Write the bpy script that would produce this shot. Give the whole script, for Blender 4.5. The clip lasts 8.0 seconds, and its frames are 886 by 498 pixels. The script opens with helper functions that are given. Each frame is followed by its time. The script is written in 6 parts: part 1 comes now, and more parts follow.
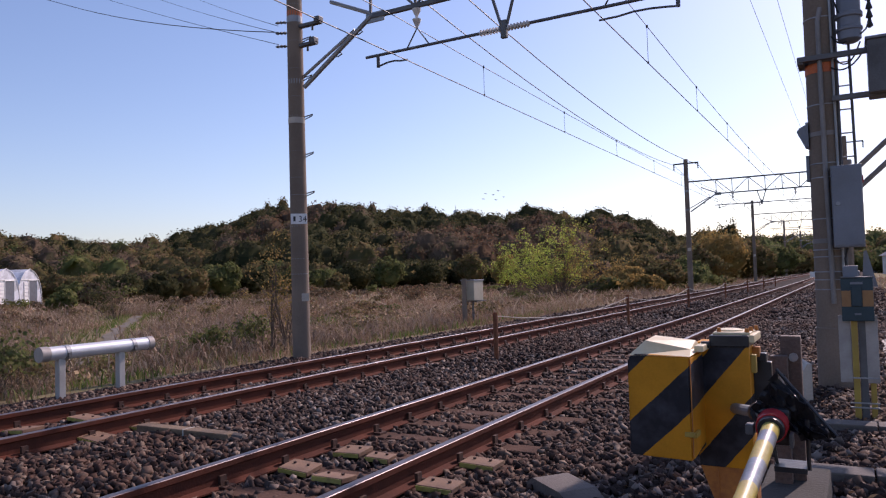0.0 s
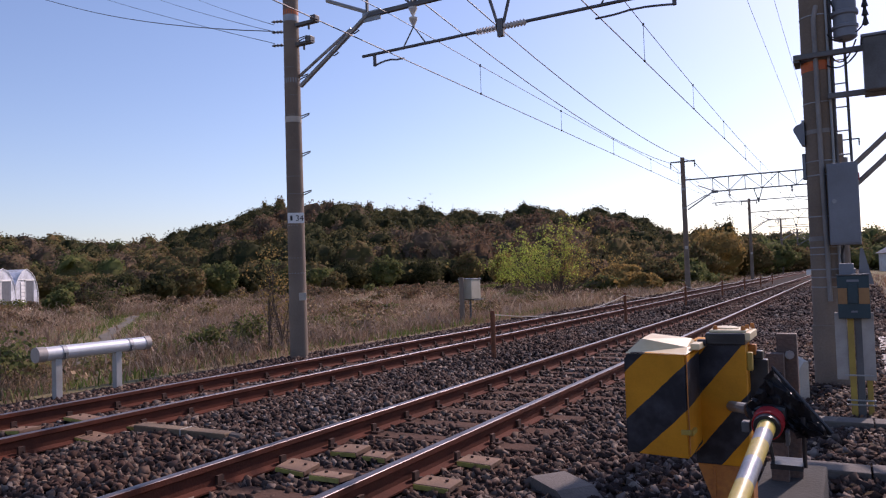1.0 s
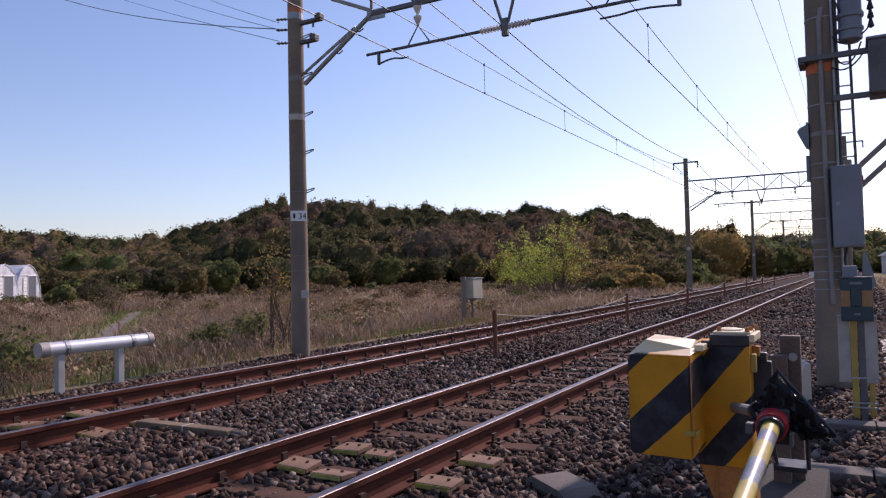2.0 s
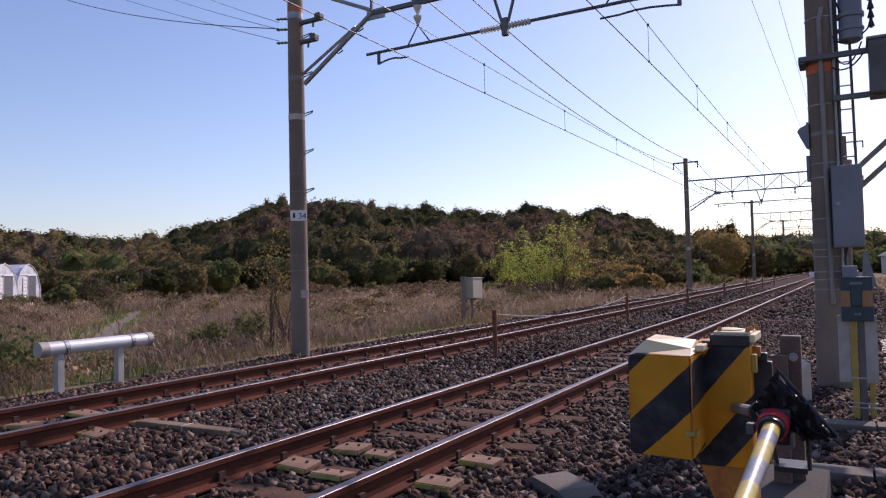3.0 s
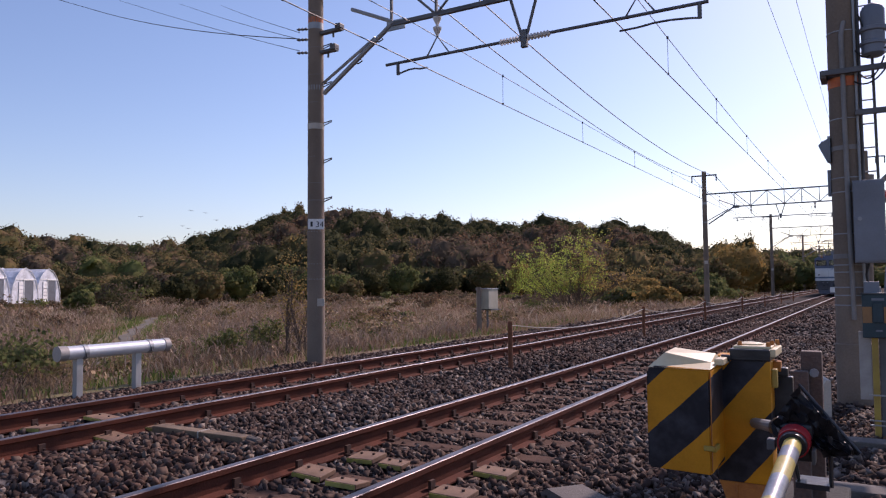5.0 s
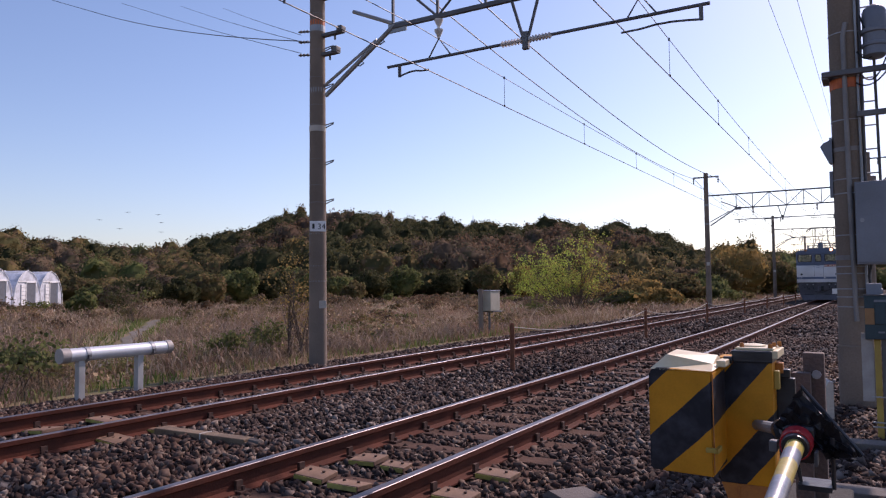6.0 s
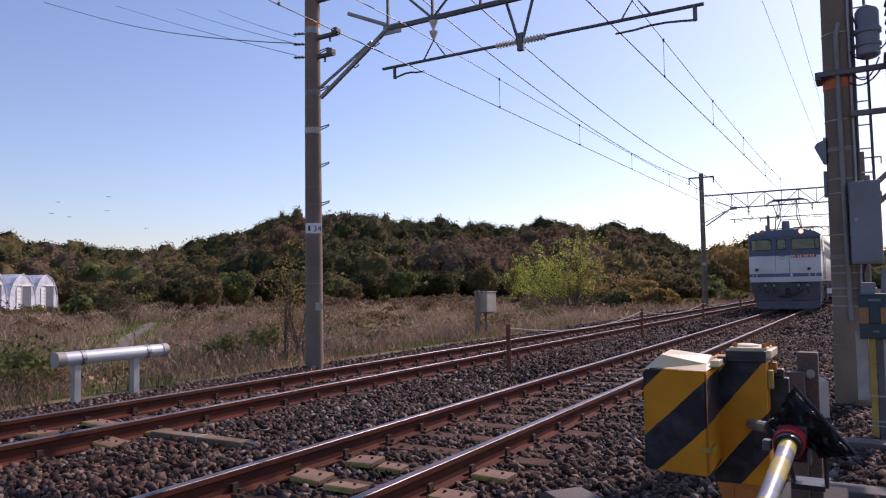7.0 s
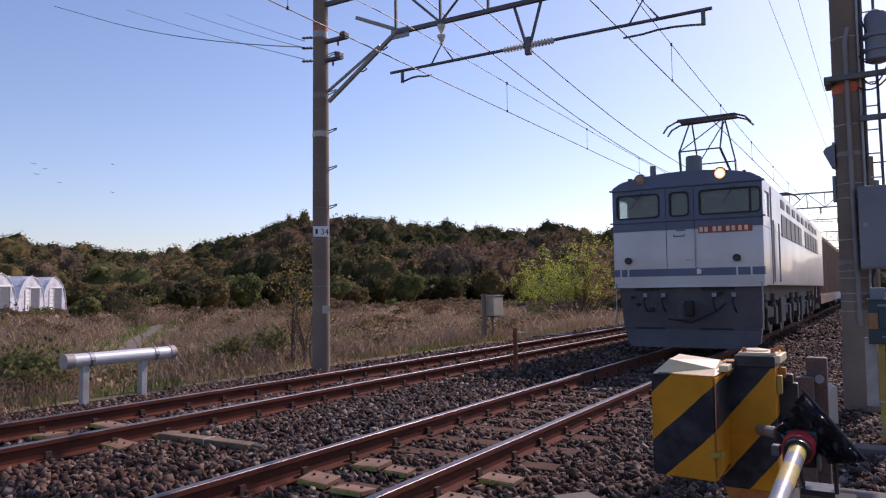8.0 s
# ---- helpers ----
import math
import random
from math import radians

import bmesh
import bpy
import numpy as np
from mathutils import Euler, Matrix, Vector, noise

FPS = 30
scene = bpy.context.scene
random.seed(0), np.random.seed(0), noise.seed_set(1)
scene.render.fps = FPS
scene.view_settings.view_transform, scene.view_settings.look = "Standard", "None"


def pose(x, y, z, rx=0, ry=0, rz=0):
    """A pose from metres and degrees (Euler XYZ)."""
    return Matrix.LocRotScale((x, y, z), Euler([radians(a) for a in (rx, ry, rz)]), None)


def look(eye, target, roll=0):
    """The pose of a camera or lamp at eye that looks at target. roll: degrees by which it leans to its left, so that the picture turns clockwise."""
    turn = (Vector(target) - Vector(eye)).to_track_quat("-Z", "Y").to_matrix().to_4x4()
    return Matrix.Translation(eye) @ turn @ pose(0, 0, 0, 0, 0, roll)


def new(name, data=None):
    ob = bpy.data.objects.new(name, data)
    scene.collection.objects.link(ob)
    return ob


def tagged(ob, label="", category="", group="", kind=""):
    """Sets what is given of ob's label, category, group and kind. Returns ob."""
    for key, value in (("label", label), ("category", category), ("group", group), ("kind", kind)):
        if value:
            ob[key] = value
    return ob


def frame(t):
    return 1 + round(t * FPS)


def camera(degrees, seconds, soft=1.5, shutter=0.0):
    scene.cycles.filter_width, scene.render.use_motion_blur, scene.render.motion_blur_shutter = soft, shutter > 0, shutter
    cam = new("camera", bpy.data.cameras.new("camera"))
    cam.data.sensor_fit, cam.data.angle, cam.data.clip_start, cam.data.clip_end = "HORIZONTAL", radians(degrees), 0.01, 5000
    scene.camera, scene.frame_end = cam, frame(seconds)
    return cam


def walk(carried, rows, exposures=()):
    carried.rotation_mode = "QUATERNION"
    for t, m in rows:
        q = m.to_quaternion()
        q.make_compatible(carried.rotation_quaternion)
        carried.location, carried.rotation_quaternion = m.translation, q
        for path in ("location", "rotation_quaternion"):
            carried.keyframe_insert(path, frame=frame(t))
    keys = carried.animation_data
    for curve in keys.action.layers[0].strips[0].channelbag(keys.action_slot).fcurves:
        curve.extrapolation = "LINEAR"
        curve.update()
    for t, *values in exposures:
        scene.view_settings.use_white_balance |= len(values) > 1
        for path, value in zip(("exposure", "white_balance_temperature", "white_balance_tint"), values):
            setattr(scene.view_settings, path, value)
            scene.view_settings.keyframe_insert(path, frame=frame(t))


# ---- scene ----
cam = camera(62.74, 8.0, soft=1.2)
# seconds, yaw, pitch, roll, and the small sway of the handheld camera
PATH = [
    (0, 29.561, 2.176, 1.693, 0.000, 0.000, 0.000),
    (0.5, 29.042, 2.067, 2.002, 0.005, -0.000, 0.002),
    (1.0, 29.360, 2.073, 1.869, 0.003, 0.003, 0.000),
    (1.5, 29.524, 2.011, 1.433, -0.002, -0.007, 0.001),
    (3.0, 29.480, 1.984, 1.350, -0.008, -0.001, 0.001),
    (3.5, 29.810, 2.015, 1.140, -0.011, 0.002, 0.000),
    (4.0, 30.165, 2.192, 0.886, -0.013, -0.009, 0.000),
    (4.5, 30.537, 2.544, 0.585, -0.016, -0.013, -0.002),
    (6.0, 30.827, 2.973, 0.604, -0.015, -0.014, -0.002),
    (6.5, 30.562, 2.988, 0.909, -0.006, -0.018, 0.001),
    (7.0, 30.563, 3.076, 0.905, -0.005, -0.015, -0.001),
    (7.5, 30.749, 3.226, 0.818, -0.006, -0.020, -0.003),
    (8.0, 31.071, 3.366, 0.677, -0.008, -0.025, -0.001),
]
walk(cam, [(t, pose(x, y, 1.38 + z, 90 + p, r, yaw)) for t, yaw, p, r, x, y, z in PATH],
     exposures=[(0.0, 0.15, 6080, 30), (8.0, 0.15, 6080, 30)])

# ---- light ----
SUN_AZ, SUN_EL = 13.0, 37.0          # degrees right of the line of the rails, and above the horizon
world = bpy.data.worlds.new("sky")
scene.world = world
world.use_nodes = True
wn = world.node_tree.nodes
sky = wn.new("ShaderNodeTexSky")
sky.sky_type = "NISHITA"
sky.sun_disc = False
sky.sun_elevation, sky.sun_rotation = radians(SUN_EL), radians(SUN_AZ)
sky.air_density, sky.dust_density, sky.ozone_density = 1.1, 0.7, 2.0
wn["Background"].inputs["Strength"].default_value = 0.12
world.node_tree.links.new(sky.outputs[0], wn["Background"].inputs["Color"])
sun = new("sun", bpy.data.lights.new("sun", "SUN"))
sun.data.energy, sun.data.angle, sun.data.color = 4.0, radians(0.6), (1.0, 0.85, 0.70)
sx, sy = math.sin(radians(SUN_AZ)), math.cos(radians(SUN_AZ))
sun.matrix_world = look((40 * sx, 40 * sy, 40 * math.tan(radians(SUN_EL))), (0, 0, 0))

# ---- materials ----
def rgb(c):
    return (*c, 1.0)


def mat(name, a, b=None, scale=3.0, rough=0.7, metal=0.0, bump=0.15, bscale=40.0, fine=0.25, emit=0.0, coat=0.0, spec=0.4):
    """A surface that wanders between two colours in large patches and in fine grain, with fine relief."""
    b = b or tuple(v * 0.72 for v in a)
    m = bpy.data.materials.new(name)
    m.use_nodes = True
    t, n = m.node_tree, m.node_tree.nodes
    p = n["Principled BSDF"]
    tc = n.new("ShaderNodeTexCoord")
    big, small = n.new("ShaderNodeTexNoise"), n.new("ShaderNodeTexNoise")
    big.inputs["Scale"].default_value, big.inputs["Detail"].default_value = scale, 5
    small.inputs["Scale"].default_value, small.inputs["Detail"].default_value = bscale, 3
    for q in (big, small):
        t.links.new(tc.outputs["Object"], q.inputs["Vector"])
    add = n.new("ShaderNodeMath")
    add.operation = "MULTIPLY_ADD"
    add.inputs[1].default_value = fine
    t.links.new(small.outputs["Fac"], add.inputs[0])
    t.links.new(big.outputs["Fac"], add.inputs[2])
    ramp = n.new("ShaderNodeMapRange")
    ramp.inputs["From Min"].default_value, ramp.inputs["From Max"].default_value = 0.35 + fine * 0.5, 0.68 + fine * 0.5
    t.links.new(add.outputs[0], ramp.inputs["Value"])
    mix = n.new("ShaderNodeMix")
    mix.data_type = "RGBA"
    mix.inputs["A"].default_value, mix.inputs["B"].default_value = rgb(a), rgb(b)
    t.links.new(ramp.outputs[0], mix.inputs["Factor"])
    t.links.new(mix.outputs["Result"], p.inputs["Base Color"])
    p.inputs["Roughness"].default_value, p.inputs["Metallic"].default_value = rough, metal
    p.inputs["Coat Weight"].default_value = coat
    p.inputs["Specular IOR Level"].default_value = spec
    if bump:
        bn = n.new("ShaderNodeBump")
        bn.inputs["Strength"].default_value, bn.inputs["Distance"].default_value = bump, 0.01
        t.links.new(small.outputs["Fac"], bn.inputs["Height"])
        t.links.new(bn.outputs[0], p.inputs["Normal"])
    if emit:
        p.inputs["Emission Color"].default_value, p.inputs["Emission Strength"].default_value = rgb(a), emit
    return m


def mat_many(name, colours, rough=0.8, patch=None, pscale=0.1, lo=0.45, hi=0.6, trans=0.0, spec=0.25):
    """Loose stuff: each island takes a colour of its own; patch: a second set of colours that takes over in wide patches."""
    m = bpy.data.materials.new(name)
    m.use_nodes = True
    t, n = m.node_tree, m.node_tree.nodes
    p = n["Principled BSDF"]
    g = n.new("ShaderNodeNewGeometry")

    def ramp(cs):
        r = n.new("ShaderNodeValToRGB")
        r.color_ramp.interpolation = "CONSTANT"
        e = r.color_ramp.elements
        while len(e) < len(cs):
            e.new(0.5)
        for i, c in enumerate(cs):
            e[i].position, e[i].color = i / len(cs), rgb(c)
        t.links.new(g.outputs["Random Per Island"], r.inputs["Fac"])
        return r.outputs["Color"]
    out = ramp(colours)
    if patch:
        tc, nz = n.new("ShaderNodeTexCoord"), n.new("ShaderNodeTexNoise")
        nz.inputs["Scale"].default_value, nz.inputs["Detail"].default_value = pscale, 4
        t.links.new(tc.outputs["Object"], nz.inputs["Vector"])
        mr = n.new("ShaderNodeMapRange")
        mr.inputs["From Min"].default_value, mr.inputs["From Max"].default_value = lo, hi
        t.links.new(nz.outputs["Fac"], mr.inputs["Value"])
        mix = n.new("ShaderNodeMix")
        mix.data_type = "RGBA"
        t.links.new(mr.outputs[0], mix.inputs["Factor"])
        t.links.new(out, mix.inputs["A"])
        t.links.new(ramp(patch), mix.inputs["B"])
        out = mix.outputs["Result"]
    t.links.new(out, p.inputs["Base Color"])
    p.inputs["Roughness"].default_value = rough
    p.inputs["Specular IOR Level"].default_value = spec
    if trans:
        tr, mx = n.new("ShaderNodeBsdfTranslucent"), n.new("ShaderNodeMixShader")
        mx.inputs[0].default_value = trans
        t.links.new(out, tr.inputs["Color"])
        t.links.new(p.outputs[0], mx.inputs[1])
        t.links.new(tr.outputs[0], mx.inputs[2])
        t.links.new(mx.outputs[0], n["Material Output"].inputs["Surface"])
    return m


def mat_stripes(name, yellow, black, slope, depth_slope, period, black_from, black_to):
    """Painted diagonal warning stripes with chipped, dusty paint."""
    m = mat(name, yellow, tuple(v * 0.75 for v in yellow), 9.0, 0.55, 0.0, 0.08, 120.0, spec=0.2)
    t, n = m.node_tree, m.node_tree.nodes
    p = n["Principled BSDF"]
    old = p.inputs["Base Color"].links[0].from_socket
    tc, sp = n.new("ShaderNodeTexCoord"), n.new("ShaderNodeSeparateXYZ")
    t.links.new(tc.outputs["Object"], sp.inputs[0])

    def math_node(op, a, b):
        k = n.new("ShaderNodeMath")
        k.operation = op
        for i, v in enumerate((a, b)):
            if isinstance(v, (int, float)):
                k.inputs[i].default_value = v
            else:
                t.links.new(v, k.inputs[i])
        return k.outputs[0]
    s = math_node("SUBTRACT", sp.outputs["Z"], math_node("MULTIPLY", sp.outputs["X"], slope))
    s = math_node("SUBTRACT", s, math_node("MULTIPLY", math_node("SUBTRACT", sp.outputs["Y"], 2.75), depth_slope))
    wob = n.new("ShaderNodeTexNoise")
    wob.inputs["Scale"].default_value, wob.inputs["Detail"].default_value = 16.0, 3
    t.links.new(tc.outputs["Object"], wob.inputs["Vector"])
    s = math_node("ADD", s, math_node("MULTIPLY", math_node("SUBTRACT", wob.outputs["Fac"], 0.5), 0.012))
    ph = math_node("FLOORED_MODULO", math_node("SUBTRACT", s, black_from), period)
    is_black = math_node("LESS_THAN", ph, black_to - black_from)
    dust = mat_noise(n, t, tc, 14.0)
    mixb = n.new("ShaderNodeMix")
    mixb.data_type = "RGBA"
    mixb.inputs["A"].default_value, mixb.inputs["B"].default_value = rgb(black), rgb(tuple(v * 2.2 + 0.012 for v in black))
    t.links.new(dust, mixb.inputs["Factor"])
    mix = n.new("ShaderNodeMix")
    mix.data_type = "RGBA"
    t.links.new(is_black, mix.inputs["Factor"])
    t.links.new(old, mix.inputs["A"])
    t.links.new(mixb.outputs["Result"], mix.inputs["B"])
    t.links.new(mix.outputs["Result"], p.inputs["Base Color"])
    return m


def mat_noise(n, t, tc, scale):
    k = n.new("ShaderNodeTexNoise")
    k.inputs["Scale"].default_value, k.inputs["Detail"].default_value = scale, 6
    t.links.new(tc.outputs["Object"], k.inputs["Vector"])
    r = n.new("ShaderNodeMapRange")
    r.inputs["From Min"].default_value, r.inputs["From Max"].default_value = 0.45, 0.75
    t.links.new(k.outputs["Fac"], r.inputs["Value"])
    return r.outputs[0]


def mat_glass(name, tint, rough=0.05):
    m = bpy.data.materials.new(name)
    m.use_nodes = True
    p = m.node_tree.nodes["Principled BSDF"]
    p.inputs["Base Color"].default_value, p.inputs["Roughness"].default_value = rgb(tint), rough
    p.inputs["Transmission Weight"].default_value, p.inputs["IOR"].default_value = 1.0, 1.45
    return m


M = dict(
    soil=mat("soil", (0.24, 0.175, 0.115), (0.17, 0.155, 0.075), 0.12, 0.95, 0, 0.6, 6.0, 0.5, spec=0.05),
    bed=mat("ballast bed", (0.03, 0.022, 0.02), (0.055, 0.04, 0.034), 1.2, 0.95, 0, 0.9, 22.0, 0.9, spec=0.05),
    stone=mat_many("ballast stone", [(0.045, 0.032, 0.027), (0.071, 0.051, 0.044), (0.027, 0.019, 0.018), (0.099, 0.076, 0.064), (0.052, 0.035, 0.031),
                                     (0.162, 0.128, 0.110), (0.034, 0.024, 0.021), (0.080, 0.043, 0.032), (0.228, 0.185, 0.157)], 0.85,
                   [(0.068, 0.038, 0.029), (0.104, 0.061, 0.045), (0.036, 0.023, 0.019), (0.142, 0.092, 0.067), (0.076, 0.044, 0.033), (0.190, 0.138, 0.104)], 0.5, 0.42, 0.62, 0.0, 0.12),
    railhead=mat("worn rail head", (0.15, 0.128, 0.135), (0.10, 0.075, 0.075), 3.0, 0.42, 0.5, 0.03, 60.0),
    railrust=mat("rusty rail", (0.115, 0.036, 0.022), (0.075, 0.027, 0.018), 4.0, 0.85, 0.0, 0.3, 70.0, 0.5, spec=0.12),
    clip=mat("dark rusted clip", (0.06, 0.035, 0.028), (0.10, 0.05, 0.035), 12.0, 0.7, 0.3, 0.3, 80.0),
    sleeper=mat("stained sleeper", (0.125, 0.073, 0.053), (0.07, 0.043, 0.033), 3.0, 0.95, 0, 0.5, 45.0, 0.5, spec=0.08),
    plate=mat("dusty plate", (0.26, 0.155, 0.095), (0.16, 0.095, 0.06), 6.0, 0.8, 0, 0.3, 60.0),
    plate_edge=mat("yellow painted edge", (0.46, 0.42, 0.09), (0.28, 0.24, 0.07), 8.0, 0.6, 0, 0.2, 60.0),
    timber=mat("old timber", (0.22, 0.15, 0.09), (0.14, 0.095, 0.06), 5.0, 0.85, 0, 0.5, 50.0, 0.6),
    concrete=mat("weathered concrete", (0.155, 0.13, 0.112), (0.095, 0.08, 0.07), 1.6, 0.9, 0, 0.35, 60.0, 0.4),
    concrete_pole=mat("pole concrete", (0.225, 0.175, 0.135), (0.15, 0.115, 0.088), 1.1, 0.9, 0, 0.3, 50.0, 0.4),
    # concrete darkened so that the joint cover's shade is in its colour
    shaded_slab=mat("shade-darkened concrete", (0.055, 0.049, 0.043), (0.036, 0.033, 0.029), 3.0, 0.95, 0, 0.4, 50.0, 0.5),
    slab=mat("pale concrete", (0.55, 0.50, 0.43), (0.40, 0.36, 0.31), 2.0, 0.9, 0, 0.3, 50.0, 0.4),
    steel=mat("galvanised steel", (0.36, 0.37, 0.38), (0.25, 0.26, 0.27), 3.0, 0.55, 0.6, 0.1, 60.0),
    darksteel=mat("dull dark steel", (0.15, 0.15, 0.155), (0.09, 0.085, 0.085), 3.0, 0.6, 0.5, 0.15, 60.0),
    wire=mat("wire", (0.09, 0.08, 0.08), None, 3.0, 0.55, 0.6, 0.0),
    white=mat("white paint", (0.78, 0.78, 0.77), (0.62, 0.61, 0.59), 2.5, 0.45, 0, 0.05, 40.0),
    pipe=mat("pale pipe", (0.70, 0.71, 0.72), (0.58, 0.58, 0.58), 2.0, 0.38, 0.3, 0.05, 40.0),
    cap=mat("pipe cap", (0.40, 0.37, 0.34), (0.30, 0.27, 0.25), 6.0, 0.6, 0.2, 0.1, 50.0),
    porcelain=mat("porcelain", (0.62, 0.60, 0.58), (0.48, 0.45, 0.42), 6.0, 0.25, 0, 0.0),
    band=mat("orange band", (0.62, 0.16, 0.05), (0.45, 0.11, 0.04), 8.0, 0.6),
    greybox=mat("grey enamel", (0.185, 0.2, 0.235), (0.14, 0.15, 0.175), 2.0, 0.45, 0.1, 0.05, 60.0),
    conduit=mat("weathered grey coating", (0.25, 0.235, 0.225), (0.17, 0.158, 0.15), 3.0, 0.6, 0.1, 0.1, 50.0),
    # grey with the shade on the guard pipe's posts put into it
    postshade=mat("shaded grey post", (0.42, 0.41, 0.39), (0.32, 0.31, 0.29), 3.0, 0.6, 0, 0.1, 50.0),
    beige=mat("beige enamel", (0.46, 0.42, 0.33), (0.36, 0.32, 0.24), 3.0, 0.6, 0, 0.1, 50.0),
    # teal and orange are toned down to hold the alarm box's shade
    teal=mat("dark teal paint", (0.03, 0.06, 0.075), (0.022, 0.042, 0.052), 5.0, 0.5, 0, 0.05, 60.0),
    orange=mat("shade-dulled orange sheet", (0.34, 0.18, 0.07), (0.26, 0.135, 0.055), 6.0, 0.55),
    yellow=mat("yellow paint", (0.42, 0.29, 0.05), (0.30, 0.20, 0.045), 5.0, 0.5, 0, 0.1, 60.0),
    rust_orange=mat("orange rusty stand", (0.50, 0.19, 0.035), (0.32, 0.11, 0.03), 7.0, 0.7, 0, 0.3, 60.0, 0.5),
    rustpost=mat("rusted steel post", (0.16, 0.115, 0.095), (0.095, 0.065, 0.055), 6.0, 0.8, 0.2, 0.4, 60.0, 0.5),
    stake=mat("rusty stake", (0.28, 0.11, 0.055), (0.17, 0.07, 0.04), 8.0, 0.8, 0.1, 0.3, 80.0),
    cream=mat("pale cream lid", (0.72, 0.62, 0.42), (0.60, 0.48, 0.28), 7.0, 0.5, 0, 0.05, 60.0),
    black=mat("black sheet", (0.018, 0.018, 0.022), (0.035, 0.034, 0.038), 7.0, 0.34, 0.1, 0.25, 30.0),
    red=mat("red plastic", (0.55, 0.03, 0.035), (0.38, 0.02, 0.025), 6.0, 0.35),
    silver=mat("silver reflective band", (0.24, 0.25, 0.29), (0.16, 0.165, 0.19), 14.0, 0.35, 0.3),
    armyellow=mat("pale yellow band", (0.50, 0.38, 0.07), (0.36, 0.27, 0.06), 9.0, 0.4),
    film=mat("milky greenhouse film", (0.62, 0.64, 0.69), (0.36, 0.37, 0.39), 1.1, 0.4, 0, 0.3, 6.0, 0.6),
    rope=mat("grey rope", (0.42, 0.38, 0.33), None, 9.0, 0.9),
    loco_white=mat("loco cream white", (0.60, 0.60, 0.61), (0.50, 0.49, 0.49), 0.9, 0.33, 0, 0.03, 30.0, 0.15, coat=0.3),
    loco_blue=mat("loco slate blue", (0.10, 0.135, 0.22), (0.075, 0.10, 0.16), 0.9, 0.4, 0, 0.03, 30.0, 0.15),
    loco_roof=mat("loco roof grey", (0.20, 0.215, 0.24), (0.13, 0.135, 0.15), 0.9, 0.6, 0, 0.1, 30.0),
    loco_skirt=mat("loco underframe grey", (0.105, 0.098, 0.108), (0.07, 0.064, 0.07), 1.6, 0.75, 0.1, 0.2, 30.0, 0.4),
    loco_plow=mat("dusty blue plough", (0.115, 0.118, 0.145), (0.08, 0.078, 0.095), 1.6, 0.7, 0, 0.1, 30.0),
    rubber=mat("black rubber", (0.02, 0.02, 0.022), None, 6.0, 0.6),
    louvre=mat("louvre grey", (0.12, 0.13, 0.15), (0.085, 0.09, 0.10), 3.0, 0.5),
    glass=mat_glass("cab glass", (0.62, 0.68, 0.66)),
    cabin=mat("cab interior", (0.20, 0.22, 0.205), (0.14, 0.155, 0.145), 2.0, 0.7),
    numred=mat("red number board", (0.36, 0.075, 0.04), (0.28, 0.055, 0.035), 6.0, 0.5),
    numfig=mat("cream figures", (0.75, 0.66, 0.50), None, 6.0, 0.5),
    lamp_on=mat("lit headlamp", (1.0, 0.76, 0.46), (1.0, 0.76, 0.46), 3.0, 0.3, 0, 0, 40.0, 0.1, emit=6.0),
    # unlit lamp: its orange glint is put in by colour and faint glow
    lamp_glint=mat("unlit headlamp with glint", (0.34, 0.17, 0.09), (0.12, 0.08, 0.06), 16.0, 0.2, 0, 0, 40.0, 0.1, emit=0.08),
    # orange bloom round the lit lens, made as an emissive ring
    lamp_bloom=mat("headlamp bloom", (1.0, 0.36, 0.10), (1.0, 0.36, 0.10), 3.0, 0.3, 0, 0, 40.0, 0.1, emit=1.6),
    wheel=mat("wheel steel", (0.10, 0.085, 0.08), (0.055, 0.05, 0.048), 4.0, 0.6, 0.4),
    box_brown=mat("maroon container", (0.13, 0.06, 0.048), (0.085, 0.043, 0.038), 1.0, 0.6, 0, 0.1, 20.0),
    bark=mat("bark", (0.13, 0.10, 0.075), (0.08, 0.06, 0.05), 6.0, 0.95, 0, 0.6, 30.0),
    bird=mat("dark plumage", (0.04, 0.035, 0.035), None, 3.0, 0.8),
    track_path=mat("trodden path", (0.17, 0.145, 0.115), (0.12, 0.105, 0.075), 0.8, 0.95, 0, 0.3, 10.0, 0.5),
    grass=mat_many("dry grass", [(0.42, 0.30, 0.20), (0.52, 0.39, 0.27), (0.31, 0.21, 0.14), (0.58, 0.46, 0.33), (0.36, 0.245, 0.165), (0.26, 0.215, 0.10)], 0.9,
                   [(0.30, 0.185, 0.13), (0.23, 0.19, 0.09), (0.37, 0.235, 0.165), (0.44, 0.295, 0.205), (0.25, 0.15, 0.105)], 0.16, 0.44, 0.58, 0.25, 0.05),
    weeds=mat_many("dead weeds", [(0.30, 0.215, 0.155), (0.24, 0.165, 0.12), (0.40, 0.30, 0.215), (0.20, 0.145, 0.105), (0.33, 0.25, 0.19)], 0.9,
                   [(0.26, 0.17, 0.12), (0.34, 0.24, 0.165), (0.19, 0.15, 0.08), (0.44, 0.34, 0.25)], 0.2, 0.42, 0.6, 0.25, 0.05),
    litter=mat_many("dead leaves", [(0.22, 0.12, 0.07), (0.32, 0.2, 0.12), (0.15, 0.085, 0.055), (0.4, 0.28, 0.18)], 0.85, trans=0.1, spec=0.1),
    green=mat_many("green grass", [(0.12, 0.17, 0.04), (0.17, 0.21, 0.055), (0.09, 0.13, 0.035), (0.24, 0.23, 0.08)], 0.85, trans=0.3),
)
